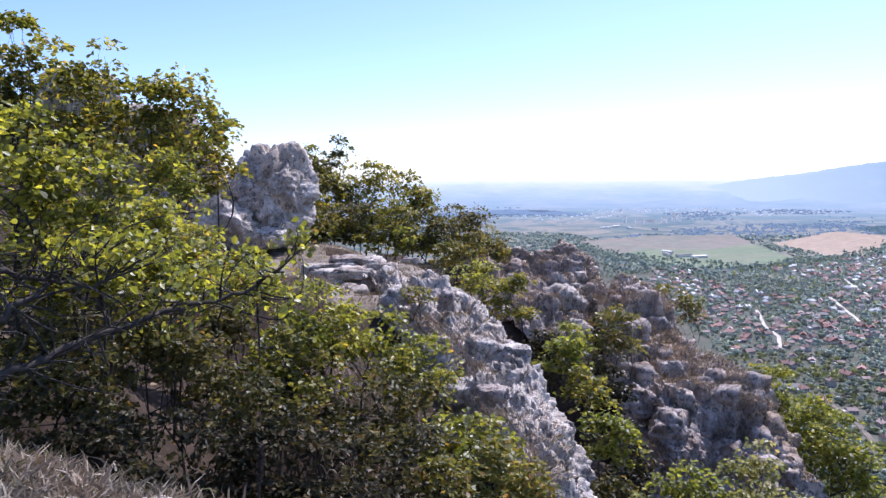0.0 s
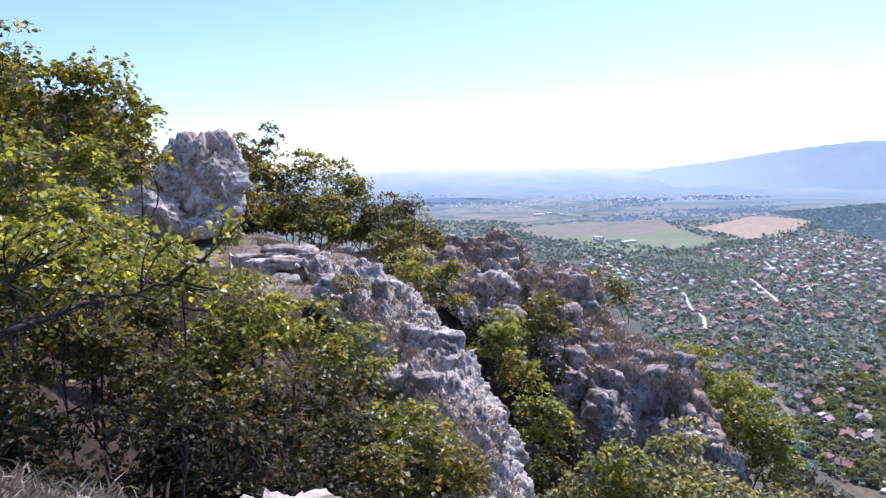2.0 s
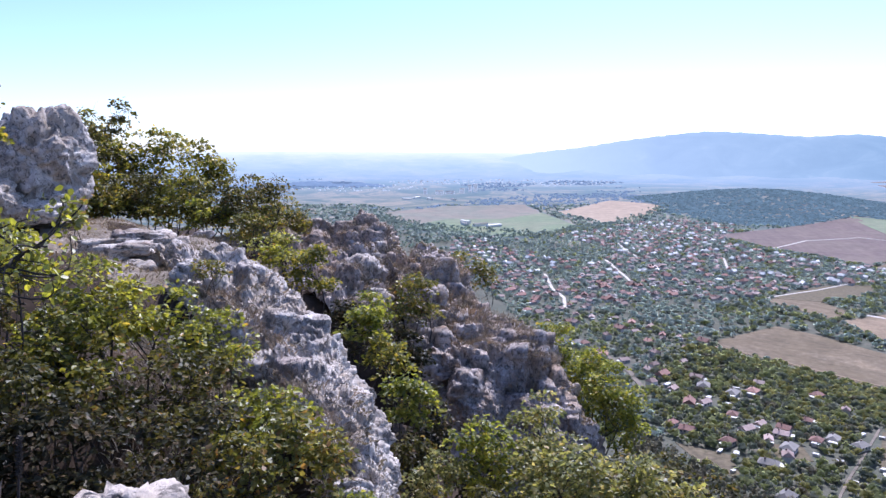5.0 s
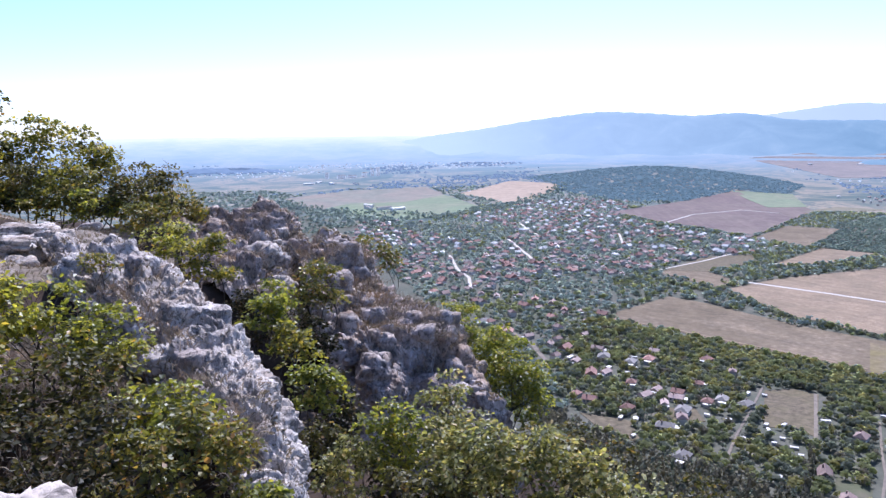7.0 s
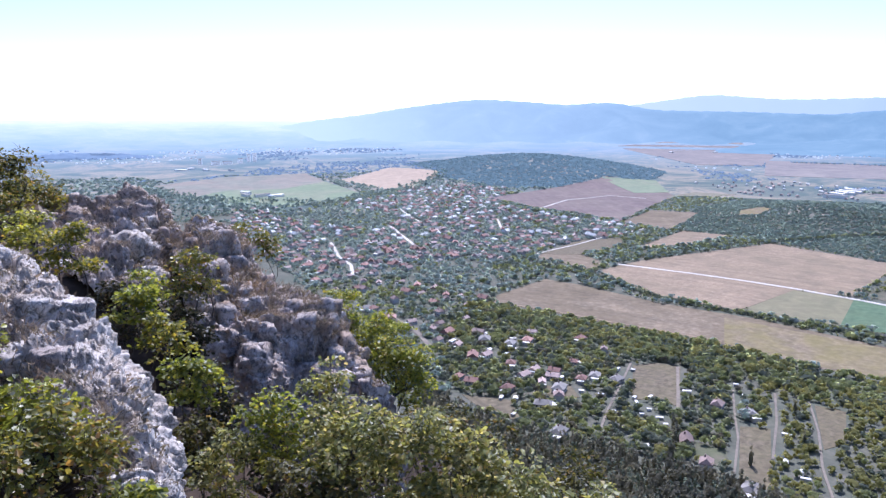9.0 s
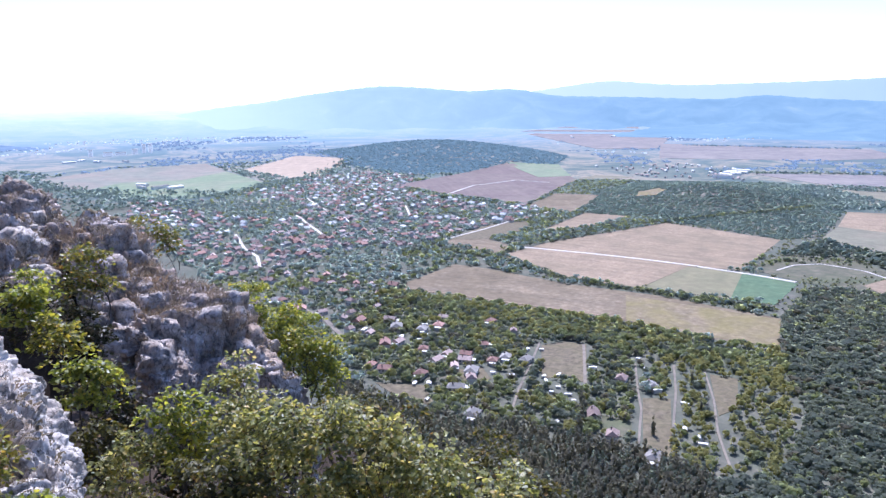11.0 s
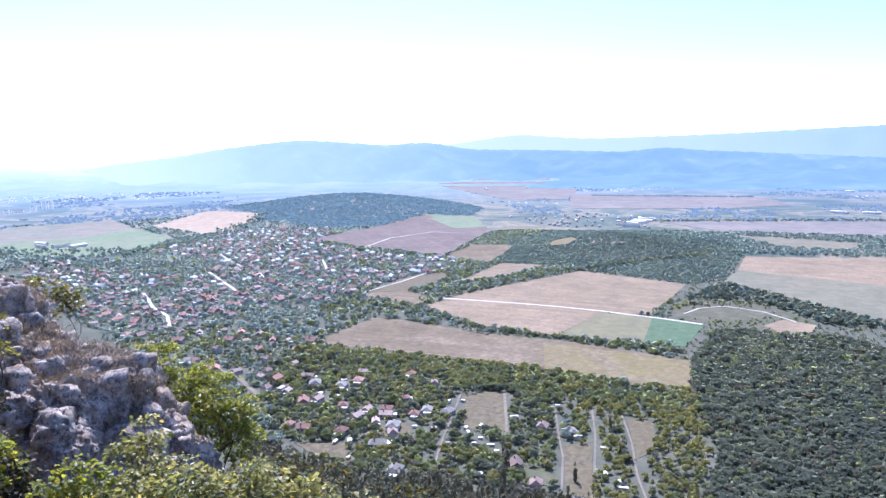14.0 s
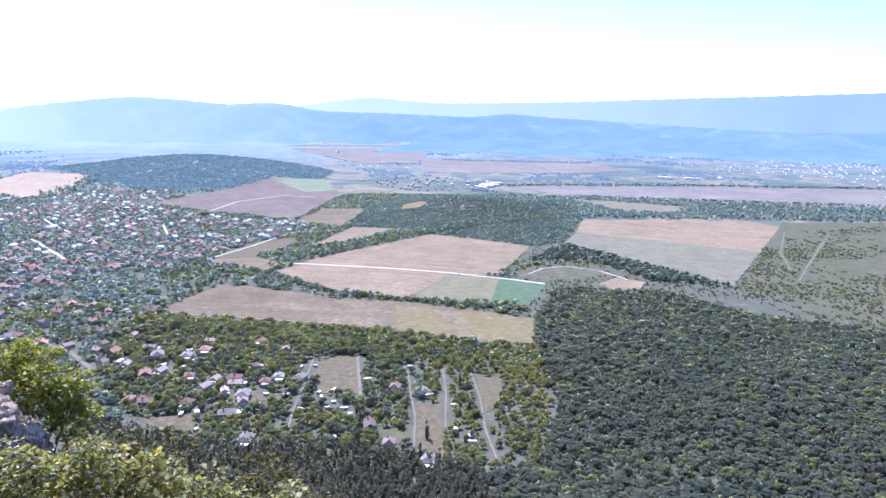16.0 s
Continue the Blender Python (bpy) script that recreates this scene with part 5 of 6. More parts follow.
strip("road_16", [(667, 836), (613, 759)], 3.0, 0.3, M_track, "pale dusty village street")
strip("road_17", [(530, 593), (560, 601), (610, 612), (699, 639), (776, 652)], 2.6, 0.45, M_track, "pale dusty village street")
strip("road_18", [(498, 863), (438, 694)], 3.6, 0.3, M_track, "pale dusty village street")
sheet("field_31", [(968, 640), (1012, 662), (1048, 646), (1030, 622), (990, 616)], 0.6, M_weeds, "dry grassy clearing on the wooded hill")


# ---- regions of the valley ----
VILLAGE = [(377, 1144), (484, 1076), (775, 1271), (903, 1292), (969, 1178), (766, 961), (765, 795), (792, 675), (697, 621), (559, 616), (449, 571), (387, 468), (331, 420), (247, 407), (234, 484), (260, 662), (278, 892)]
GARDENS = [(293, 436), (332, 439), (366, 395), (382, 323), (401, 268), (369, 230), (318, 205), (266, 159), (235, 220), (211, 257), (223, 326)]
ORCHARD = [(369, 230), (387, 203), (392, 156), (347, 129), (278, 108), (260, 127), (261, 156)]
BELT = [(324, 451), (349, 456), (372, 402), (391, 341), (415, 277), (420, 221), (437, 180), (362, 135), (388, 154), (373, 224), (356, 282), (353, 343), (344, 382)]
FOREST = [(440, 180), (502, 206), (606, 230), (623, 180), (645, 140), (606, 78), (602, 24), (622, -73), (522, -117), (310, -78), (207, 91), (250, 125), (278, 108), (348, 128)]
PINES = [(204, 322), (211, 287), (213, 255), (234, 219), (261, 156), (260, 130), (207, 91), (147, 190)]
HEDGE_A = [(491, 551), (499, 505), (496, 445), (484, 383), (494, 331), (509, 274), (519, 220)]
HEDGE_B = [(542, 516), (659, 521), (794, 514)]
HILLB = [(848, 669), (1017, 741), (1221, 791), (1351, 626), (1167, 374), (1101, 380), (860, 318), (804, 340), (826, 494), (804, 585)]
COPSE = [(724, 305), (832, 307), (761, 185), (705, 97), (686, 161), (748, 237)]
HILLA = [(1086, 1781), (1342, 1922), (1661, 1734), (1536, 1226), (1330, 1108), (1096, 1142), (969, 1178), (967, 1383)]
BELTFAR = [(1372, 511), (1446, 253), (1538, -44), (1320, -40), (1232, 145), (1094, 378), (1351, 626)]
TOWNFAR = [(1409, 1042), (1659, 933), (1590, 752), (1337, 644), (1290, 835)]


def inside(x, y, poly):
    p = np.array(poly, float)
    q = np.roll(p, -1, 0)
    hit = np.zeros(len(x), bool)
    for (x0, y0), (x1, y1) in zip(p, q):
        c = (y0 > y) != (y1 > y)
        hit ^= c & (x < (x1 - x0) * (y - y0) / (y1 - y0 + 1e-9) + x0)
    return hit


def scatter(poly, spacing, seed, keep=1.0):
    """Jittered grid of places inside a region."""
    r = np.random.default_rng(seed)
    p = np.array(poly, float)
    lo, hi = p.min(0), p.max(0)
    gx, gy = np.meshgrid(np.arange(lo[0], hi[0], spacing), np.arange(lo[1], hi[1], spacing))
    x = gx.ravel() + r.uniform(-0.75, 0.75, gx.size) * spacing
    y = gy.ravel() + r.uniform(-0.75, 0.75, gx.size) * spacing
    m = inside(x, y, poly) & (r.random(len(x)) < keep)
    return x[m], y[m]


OPEN = OUTLINES


def clear_of(x, y, polys, verge=2.2):
    """Places off the given parcels and off every lane."""
    m = np.ones(len(x), bool)
    P = np.stack([x, y], -1)
    for line, width in LANES:
        for a, b in zip(line[:-1], line[1:]):
            t = np.clip(((P - a) @ (b - a)) / ((b - a) @ (b - a)), 0, 1)
            m &= np.linalg.norm(P - a - t[:, None] * (b - a), axis=1) > width / 2 + verge
    for p in polys:
        m &= ~inside(x, y, p)
    return m


def crown_shape(seed, clumps, tall=1.0, cone=False, level=2):
    """One far tree of unit width: a short trunk, uneven billows of foliage and ragged leaf clumps at the rim."""
    r = np.random.default_rng(seed)
    v0, f0 = ico(1)
    V, F, base = [], [], 0
    billows, solid = 4, 2 if level == 2 else 1
    mids = []
    for k in range(billows):
        a = k * 2.1 + r.uniform(-0.5, 0.5)
        off = 0.0 if k == 0 else r.uniform(0.14, 0.28)
        c = np.array([math.cos(a) * off, math.sin(a) * off, r.uniform(0.36, 0.62) if k else 0.52])
        w = r.uniform(0.18, 0.28) if k else 0.3
        if cone:
            c, w = np.array([0.03 * math.cos(a), 0.03 * math.sin(a), 0.2 + 0.62 * k / billows]), 0.30 * (1 - 0.8 * k / billows)
        mids.append((c, w))
        if k < solid:
            q = v0 * (w * r.uniform(0.6, 0.95, (len(v0), 1)))
            V.append((q + c) * np.array([1, 1, tall]))
            F.append(f0 + base)
            base += len(q)
    pick = r.integers(0, billows, clumps)
    q = r.normal(size=(clumps, 3))
    q[:, 2] = np.abs(q[:, 2]) - 0.35
    q /= np.linalg.norm(q, axis=1, keepdims=True)
    c = np.array([mids[k][0] for k in pick]) + q * np.array([mids[k][1] for k in pick])[:, None] * r.uniform(0.75, 1.1, (clumps, 1))
    c *= np.array([1, 1, tall])
    sz = r.uniform(0.6, 1.3, clumps) * (0.10 if clumps > 45 else 0.13 if clumps > 20 else 0.19)
    nrm = q * 0.75 + r.normal(size=q.shape) * 0.3 + [0, 0, 0.75]
    a = np.cross(nrm, r.normal(size=q.shape))
    a /= np.linalg.norm(a, axis=1, keepdims=True)
    b = np.cross(nrm, a)
    b /= np.linalg.norm(b, axis=1, keepdims=True)
    ring = [c + (a * math.cos(t) + b * math.sin(t)) * (sz * r.uniform(0.5, 1.3, clumps))[:, None] for t in (0.3, 1.9, 3.4, 5.0)]
    V.append(np.stack(ring, 1).reshape(-1, 3))
    i = np.arange(clumps)[:, None] * 4 + base
    F.append(np.concatenate([i + np.array([[0, 1, 2]]), i + np.array([[0, 2, 3]])]))
    base += clumps * 4
    V.append(np.array([[0.03, 0, 0], [-0.02, 0.03, 0], [-0.02, -0.03, 0], [0, 0, 0.5 * tall]]) - [0, 0, 0.02])
    F.append(np.array([[0, 1, 3], [1, 2, 3], [2, 0, 3]]) + base)
    return np.concatenate(V), np.concatenate(F)


def wood(name, x, y, size, mats, label, seed, clumps=14, tall=1.0, cone=False, pick=None, sink=0.1, category="woods", level=2):
    """Many far trees as one mesh."""
    r = np.random.default_rng(seed)
    protos = [crown_shape(seed * 10 + k, clumps, tall, cone, level) for k in range(9)]
    V, F, FM, base = [], [], [], 0
    z = land(x, y)
    n = len(x)
    which, turn = r.integers(0, 9, n), r.uniform(0, 2 * math.pi, n)
    sc = size * r.uniform(0.7, 1.25, n) * r.choice([0.7, 1.0, 1.35], n, p=[0.35, 0.45, 0.2])
    hz = sc ** 0.5 * size ** 0.5 * r.uniform(0.85, 1.15, n)
    mi = r.choice(len(mats), n, p=pick) if len(mats) > 1 else np.zeros(n, int)
    for k in range(9):
        idx = np.nonzero(which == k)[0]
        if not len(idx):
            continue
        pv, pf = protos[k]
        ct, st = np.cos(turn[idx])[:, None], np.sin(turn[idx])[:, None]
        w = np.stack([(pv[:, 0] * ct - pv[:, 1] * st) * sc[idx, None] + x[idx, None],
                      (pv[:, 0] * st + pv[:, 1] * ct) * sc[idx, None] + y[idx, None],
                      pv[:, 2] * hz[idx, None] + z[idx, None] - sink * sc[idx, None]], -1)
        V.append(w.reshape(-1, 3))
        F.append((pf[None] + (np.arange(len(idx)) * len(pv))[:, None, None] + base).reshape(-1, 3))
        FM.append(np.repeat(mi[idx], len(pf)))
        base += len(idx) * len(pv)
    return tagged(new(name, mesh_np(name, np.concatenate(V), [np.concatenate(F)], mats, np.concatenate(FM))), label, category, kind="stuff")


def far_leaf(name, lo, hi, through=0.35):
    m, nt, out = tree_of(name)
    g = nt.nodes.new("ShaderNodeNewGeometry")
    col = ramp(nt, g.outputs["Random Per Island"], [(0.0, lo), (1.0, hi)])
    big = ramp(nt, noise_of(nt, 0.02, 4, 0.6), [(0.35, (0.85, 0.88, 0.88)), (0.65, (1.12, 1.1, 1.0))])
    col = mix(nt, col, big, 1.0, "MULTIPLY")
    finish(m, nt, out, col, 0.95, noise_of(nt, 1.1, 6, 0.75), 0.35, 0.5, 0.04)
    p = out.inputs["Surface"].links[0].from_socket
    t = nt.nodes.new("ShaderNodeBsdfTranslucent")
    nt.links.new(mix(nt, col, (2.0, 2.0, 1.6), 1.0, "MULTIPLY"), t.inputs["Color"])
    s = nt.nodes.new("ShaderNodeMixShader")
    s.inputs[0].default_value = through
    nt.links.new(p, s.inputs[1])
    nt.links.new(t.outputs[0], s.inputs[2])
    nt.links.new(s.outputs[0], out.inputs["Surface"])
    return m


M_wood_a = far_leaf("forest_leaves", (0.150, 0.164, 0.136), (0.168, 0.182, 0.148), 0.62)
M_wood_b = far_leaf("forest_leaves_pale", (0.215, 0.228, 0.128), (0.25, 0.26, 0.145), 0.66)
M_wood_y = far_leaf("orchard_leaves", (0.225, 0.212, 0.095), (0.27, 0.252, 0.112), 0.6)
M_pine = far_leaf("pine_needles", (0.142, 0.13, 0.102), (0.17, 0.154, 0.118), 0.58)
# next three: leaf copies paled and blued, distance haze painted into base colour
M_wood_far = far_leaf("hazed_wood_leaves", (0.19, 0.228, 0.23), (0.212, 0.248, 0.248), 0.58)
M_wood_village = far_leaf("hazed_village_leaves", (0.228, 0.262, 0.272), (0.252, 0.288, 0.296), 0.66)
M_wood_hill = far_leaf("hazed_hill_leaves", (0.152, 0.188, 0.182), (0.166, 0.202, 0.195), 0.62)
M_scrub_leaf = far_leaf("scrub_leaves", (0.17, 0.175, 0.115), (0.23, 0.225, 0.155), 0.55)

# ---- backdrop: far plain and hills, kilometres away, haze painted into their colours ----
M_hill_near = haze_mat("hazed_wooded_hills", [(0.34, (0.205, 0.33, 0.44)), (0.48, (0.225, 0.355, 0.465)), (0.62, (0.255, 0.385, 0.49)), (0.69, (0.30, 0.42, 0.515)), (0.74, (0.24, 0.37, 0.475))], 0.005, (1, 1, 1.4), 0.92, 0.08, (0.53, 0.65, 0.775))
M_hill_far = haze_mat("hazed_mountains", [(0.3, (0.27, 0.395, 0.53)), (0.7, (0.305, 0.43, 0.56))], 0.003, (1, 1, 1), 0.95, 0.03, (0.72, 0.80, 0.87), (0.3, 0.8))
# trees, houses and hill wood emit painted haze, though none gives off light
M_tree_haze = haze_mat("hazed_trees", [(0.3, (0.15, 0.215, 0.30)), (0.7, (0.19, 0.26, 0.35))], 0.02, (1, 1, 1), 0.85, 0.35)
M_house_haze = haze_mat("hazed_houses", [(0.3, (0.42, 0.49, 0.57)), (0.7, (0.54, 0.60, 0.66))], 0.02, (1, 1, 1), 0.85, 0.35)
M_hill_wood = haze_mat("hazy_hill_woods", [(0.3, (0.108, 0.165, 0.19)), (0.7, (0.122, 0.18, 0.205))], 0.006, (1, 1, 1), 0.78, 0.5)


def range_of_hills(name, skyline, dist, foot, mat, label, seed):
    """A far range: its foot on the plain, a wrinkled face, a crest and a short back."""
    a = np.linspace(skyline[0][0], skyline[-1][0], 260)
    e = np.interp(a, [s[0] for s in skyline], [s[1] for s in skyline])
    e = np.convolve(np.pad(e, 4, mode="edge"), np.ones(9) / 9, "valid") + 0.02 * np.sin(a * 5.1 + seed) + 0.015 * np.sin(a * 11.7)
    rows = []
    for t in np.linspace(0, 1, 14):
        r = foot + (dist - foot) * t + 60 * np.sin(a * 1.1 + seed) * math.sin(t * math.pi) + 8 * np.sin(a * 6.1) * math.sin(t * math.pi)
        top = dist * np.tan(np.radians(e))
        z = VALLEY + (top - VALLEY) * t ** 1.2
        rows.append(np.stack([r * np.sin(np.radians(a)), r * np.cos(np.radians(a)), z], -1))
    back = rows[-1] * np.array([1.01, 1.01, 1]) - [0, 0, 120]
    v = np.concatenate(rows + [back])
    n = len(a)
    i = np.arange(14 * n).reshape(14, n)[:, :-1].ravel()
    fq = np.stack([i, i + 1, i + n + 1, i + n], -1)
    return tagged(new(name, mesh_np(name, v, [fq], mat, None, True)), label, "hills", kind="structure")


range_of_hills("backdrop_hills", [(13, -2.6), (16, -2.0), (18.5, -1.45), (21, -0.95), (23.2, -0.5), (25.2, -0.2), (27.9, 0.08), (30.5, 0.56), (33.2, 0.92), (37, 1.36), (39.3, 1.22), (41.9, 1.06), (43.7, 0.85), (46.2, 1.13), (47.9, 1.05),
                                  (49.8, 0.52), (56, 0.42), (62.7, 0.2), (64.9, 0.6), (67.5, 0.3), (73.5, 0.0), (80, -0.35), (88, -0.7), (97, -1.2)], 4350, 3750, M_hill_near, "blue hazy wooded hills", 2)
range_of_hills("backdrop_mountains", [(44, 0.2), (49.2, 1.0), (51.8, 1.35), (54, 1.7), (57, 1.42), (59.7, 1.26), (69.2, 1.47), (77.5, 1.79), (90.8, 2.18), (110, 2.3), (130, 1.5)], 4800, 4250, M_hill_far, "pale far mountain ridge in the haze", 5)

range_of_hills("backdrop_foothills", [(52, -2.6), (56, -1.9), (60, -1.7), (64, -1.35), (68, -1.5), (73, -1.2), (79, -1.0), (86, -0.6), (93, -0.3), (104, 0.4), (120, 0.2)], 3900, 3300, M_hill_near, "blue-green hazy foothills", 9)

range_of_hills("backdrop_woods", [(-4, -3.3), (0, -2.95), (4.4, -2.8), (6.6, -2.62), (10.2, -2.7), (13.7, -3.05), (16.5, -3.5)], 2900, 2780, M_tree_haze, "low wooded rise on the far plain, tinted dark blue as haze", 4)

# ---- woods ----
x, y = scatter(FOREST, 3.5, 11)
m = clear_of(x, y, OPEN) & (np.hypot(x, y) > 205)
near_wood = np.hypot(x, y) < 430
wood("forest", x[m & near_wood], y[m & near_wood], 5.6, [M_wood_a, M_wood_b, M_pine], "dense dark-green broadleaf forest on the valley side", 1, 34, 0.9, pick=[0.80, 0.12, 0.08], sink=0.0)
wood("forest", x[m & ~near_wood], y[m & ~near_wood], 5.6, [M_wood_a, M_wood_b, M_pine], "dense dark-green broadleaf forest on the valley side", 10, 18, 0.85, pick=[0.80, 0.12, 0.08], sink=0.0, level=1)
x, y = scatter(PINES, 2.5, 12)
m = clear_of(x, y, OPEN) & (np.hypot(x, y) > 205)
wood("pine_wood", x[m], y[m], 4.0, [M_pine, M_wood_a], "dark pine wood at the mountain's foot", 2, 26, 1.9, True, pick=[0.8, 0.2], level=1)
x, y = scatter(BELT, 4.3, 13, 0.94)
m = clear_of(x, y, OPEN)
wood("tree_belt", x[m], y[m], 6.4, [M_wood_b, M_wood_y, M_wood_a], "light-green belt of trees below the fields", 3, 34, 0.95, pick=[0.5, 0.38, 0.12])
x, y = scatter(ORCHARD, 3.7, 14, 0.75)
m = clear_of(x, y, OPEN)
wood("orchard_trees", x[m], y[m], 5.0, [M_wood_y, M_wood_b, M_wood_a], "yellow-green orchard trees and garden bushes", 4, 34, 1.0, pick=[0.7, 0.2, 0.1])
x, y = scatter(HILLB, 5.0, 15, 0.98)
m = clear_of(x, y, OPEN)
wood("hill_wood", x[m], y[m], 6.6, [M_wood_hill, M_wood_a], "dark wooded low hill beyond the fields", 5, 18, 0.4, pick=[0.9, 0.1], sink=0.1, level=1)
x, y = scatter(HILLA, 12.5, 16)
m = clear_of(x, y, OPEN)
wood("far_hill_wood", x[m], y[m], 19, [M_hill_wood], "wooded hill behind the village, tinted blue-green as haze", 6, 10, 0.3, sink=0.05, level=1)
x, y = scatter(COPSE, 5.2, 17, 0.97)
m = clear_of(x, y, OPEN[:7])
wood("copse", x[m], y[m], 7.0, [M_wood_a, M_wood_hill], "dark copse and scrub beside the quarry", 7, 12, 0.95, pick=[0.7, 0.3])
x, y = scatter(BELTFAR, 7, 18, 0.92)
m = clear_of(x, y, OPEN)
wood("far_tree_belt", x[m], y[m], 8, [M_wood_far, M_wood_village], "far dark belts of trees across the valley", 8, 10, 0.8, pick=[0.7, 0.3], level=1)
x, y = scatter([(1226, 100), (1328, -60), (590, -60), (600, 30), (706, 88)], 5.5, 19, 1.0)
sa, sd = np.radians(np.random.default_rng(29).uniform(50, 96, 16000)), np.sqrt(np.random.default_rng(30).uniform(480 ** 2, 1300 ** 2, 16000))
x, y = np.concatenate([x, sd * np.sin(sa)]), np.concatenate([y, sd * np.cos(sa)])
m = clear_of(x, y, OPEN[:21] + OPEN[23:])
for zone in (FOREST, HILLB, COPSE, BELTFAR):
    m &= ~inside(x, y, zone)
x, y = x[m], y[m]
m = clear_of(x, y, []) & (fbm(x, y, 23, 4, 0.03) + 0.5 * fbm(x, y, 24, 2, 0.3) > (x - 880) / 420)
x, y = x[m], y[m]
wood("scrub_bushes", x, y, 3.6, [M_scrub_leaf, M_wood_a, M_wood_b], "scattered grey-green bushes on dry scrubland", 9, 9, 0.7, pick=[0.7, 0.1, 0.2], category="bushes", level=1)


def hedge(name, line, spacing, size, wide, seed, label, mats=None):
    r = np.random.default_rng(seed)
    line = np.array(line, float)
    s = np.concatenate([[0], np.cumsum(np.linalg.norm(np.diff(line, axis=0), axis=1))])
    u = np.arange(0, s[-1], spacing)
    x = np.interp(u, s, line[:, 0]) + r.normal(size=len(u)) * wide
    y = np.interp(u, s, line[:, 1]) + r.normal(size=len(u)) * wide
    wood(name, x, y, size, mats or [M_wood_a, M_wood_b], label, seed, 12, 0.9, pick=[0.6, 0.4], category="hedge", level=1)


hedge("hedge", HEDGE_A, 1.0, 4.4, 2.4, 21, "dark hedge of trees between two fields")
hedge("hedge", HEDGE_B, 1.4, 4.8, 2.6, 22, "dark hedge of trees between two fields")
hedge("hedge", [(796, 506), (842, 490), (902, 474), (956, 452), (996, 434), (1076, 416)], 1.6, 5.5, 2.6, 33, "dark hedge of trees along the foot of the wooded hill")
hedge("hedge", [(640, 300), (700, 290), (745, 240)], 3.0, 5.0, 3.0, 23, "straggling hedge beside the quarry")
hedge("hedge", [(355, 1352), (560, 1150), (780, 1290), (1030, 1510)], 3.0, 8.0, 12.0, 24, "row of trees along the far fields", [M_wood_far, M_wood_village])
hedge("hedge", [(290, 1600), (352, 1352), (420, 1129), (300, 1100)], 1.6, 9.0, 22.0, 28, "dark belt of trees at the edge of the far fields", [M_wood_far, M_wood_village])
hedge("hedge", [(428, 1129), (568, 1164), (660, 1240), (780, 1290)], 1.8, 8.0, 9.0, 29, "trees between the far fields and the village", [M_wood_far, M_wood_village])
hedge("hedge", [(2350, 1360), (2560, 860)], 4.0, 9.0, 4.0, 25, "thin dark row of trees across the far fields", [M_tree_haze, M_hill_wood])
hedge("hedge", [(1520, 730), (1800, 390), (2030, -40)], 2.0, 8.0, 9.0, 26, "row of trees along the far fields", [M_wood_far, M_wood_village])
hedge("hedge", [(1400, 505), (1480, 255), (1590, -40)], 2.4, 7.0, 7.0, 27, "row of trees along the far fields", [M_wood_far, M_wood_village])

# ---- houses ----
M_plaster = plain("house_plaster", (0.54, 0.495, 0.43), 0.9, 0.16, 0.4, per_object=0.25)
M_roof_red = plain("red_roof_tiles", (0.33, 0.185, 0.14), 0.8, 0.25, 0.8, per_object=0.35)
M_roof_pink = plain("faded_roof_tiles", (0.45, 0.33, 0.275), 0.8, 0.2, 0.8, per_object=0.25)
M_roof_brown = plain("brown_roof_tiles", (0.27, 0.19, 0.155), 0.8, 0.25, 0.8, per_object=0.3)
M_roof_grey = plain("grey_roof_sheet", (0.26, 0.235, 0.205), 0.85, 0.15, 0.6, per_object=0.2)
M_white = plain("white_sheet_roof", (0.72, 0.68, 0.61), 0.7, 0.06, 0.5)
M_glass = plain("window_glass", (0.05, 0.06, 0.08), 0.15, 0.2, 1.0, 0.6)
M_door = plain("door_wood", (0.16, 0.09, 0.05), 0.7, 0.2, 2.0)


def box(x0, y0, z0, x1, y1, z1):
    v = np.array([(x, y, z) for z in (z0, z1) for x, y in ((x0, y0), (x1, y0), (x1, y1), (x0, y1))], float)
    f = np.array([(3, 2, 1, 0), (4, 5, 6, 7), (0, 1, 5, 4), (1, 2, 6, 5), (2, 3, 7, 6), (3, 0, 4, 7)])
    return v, f


def gable(l, w, z, rise, over=0.5, thick=0.25, hip=0.0):
    """A pitched roof with eaves, closed below."""
    a, b = l / 2 + over, w / 2 + over
    h = a - hip
    v = np.array([(-a, -b, z), (a, -b, z), (a, b, z), (-a, b, z), (-h, 0, z + rise), (h, 0, z + rise),
                  (-a, -b, z - thick), (a, -b, z - thick), (a, b, z - thick), (-a, b, z - thick)])
    quads = np.array([(0, 1, 5, 4), (2, 3, 4, 5), (6, 7, 1, 0), (7, 8, 2, 1), (8, 9, 3, 2), (9, 6, 0, 3), (9, 8, 7, 6)])
    return v, quads, np.array([(1, 2, 5), (3, 0, 4)])


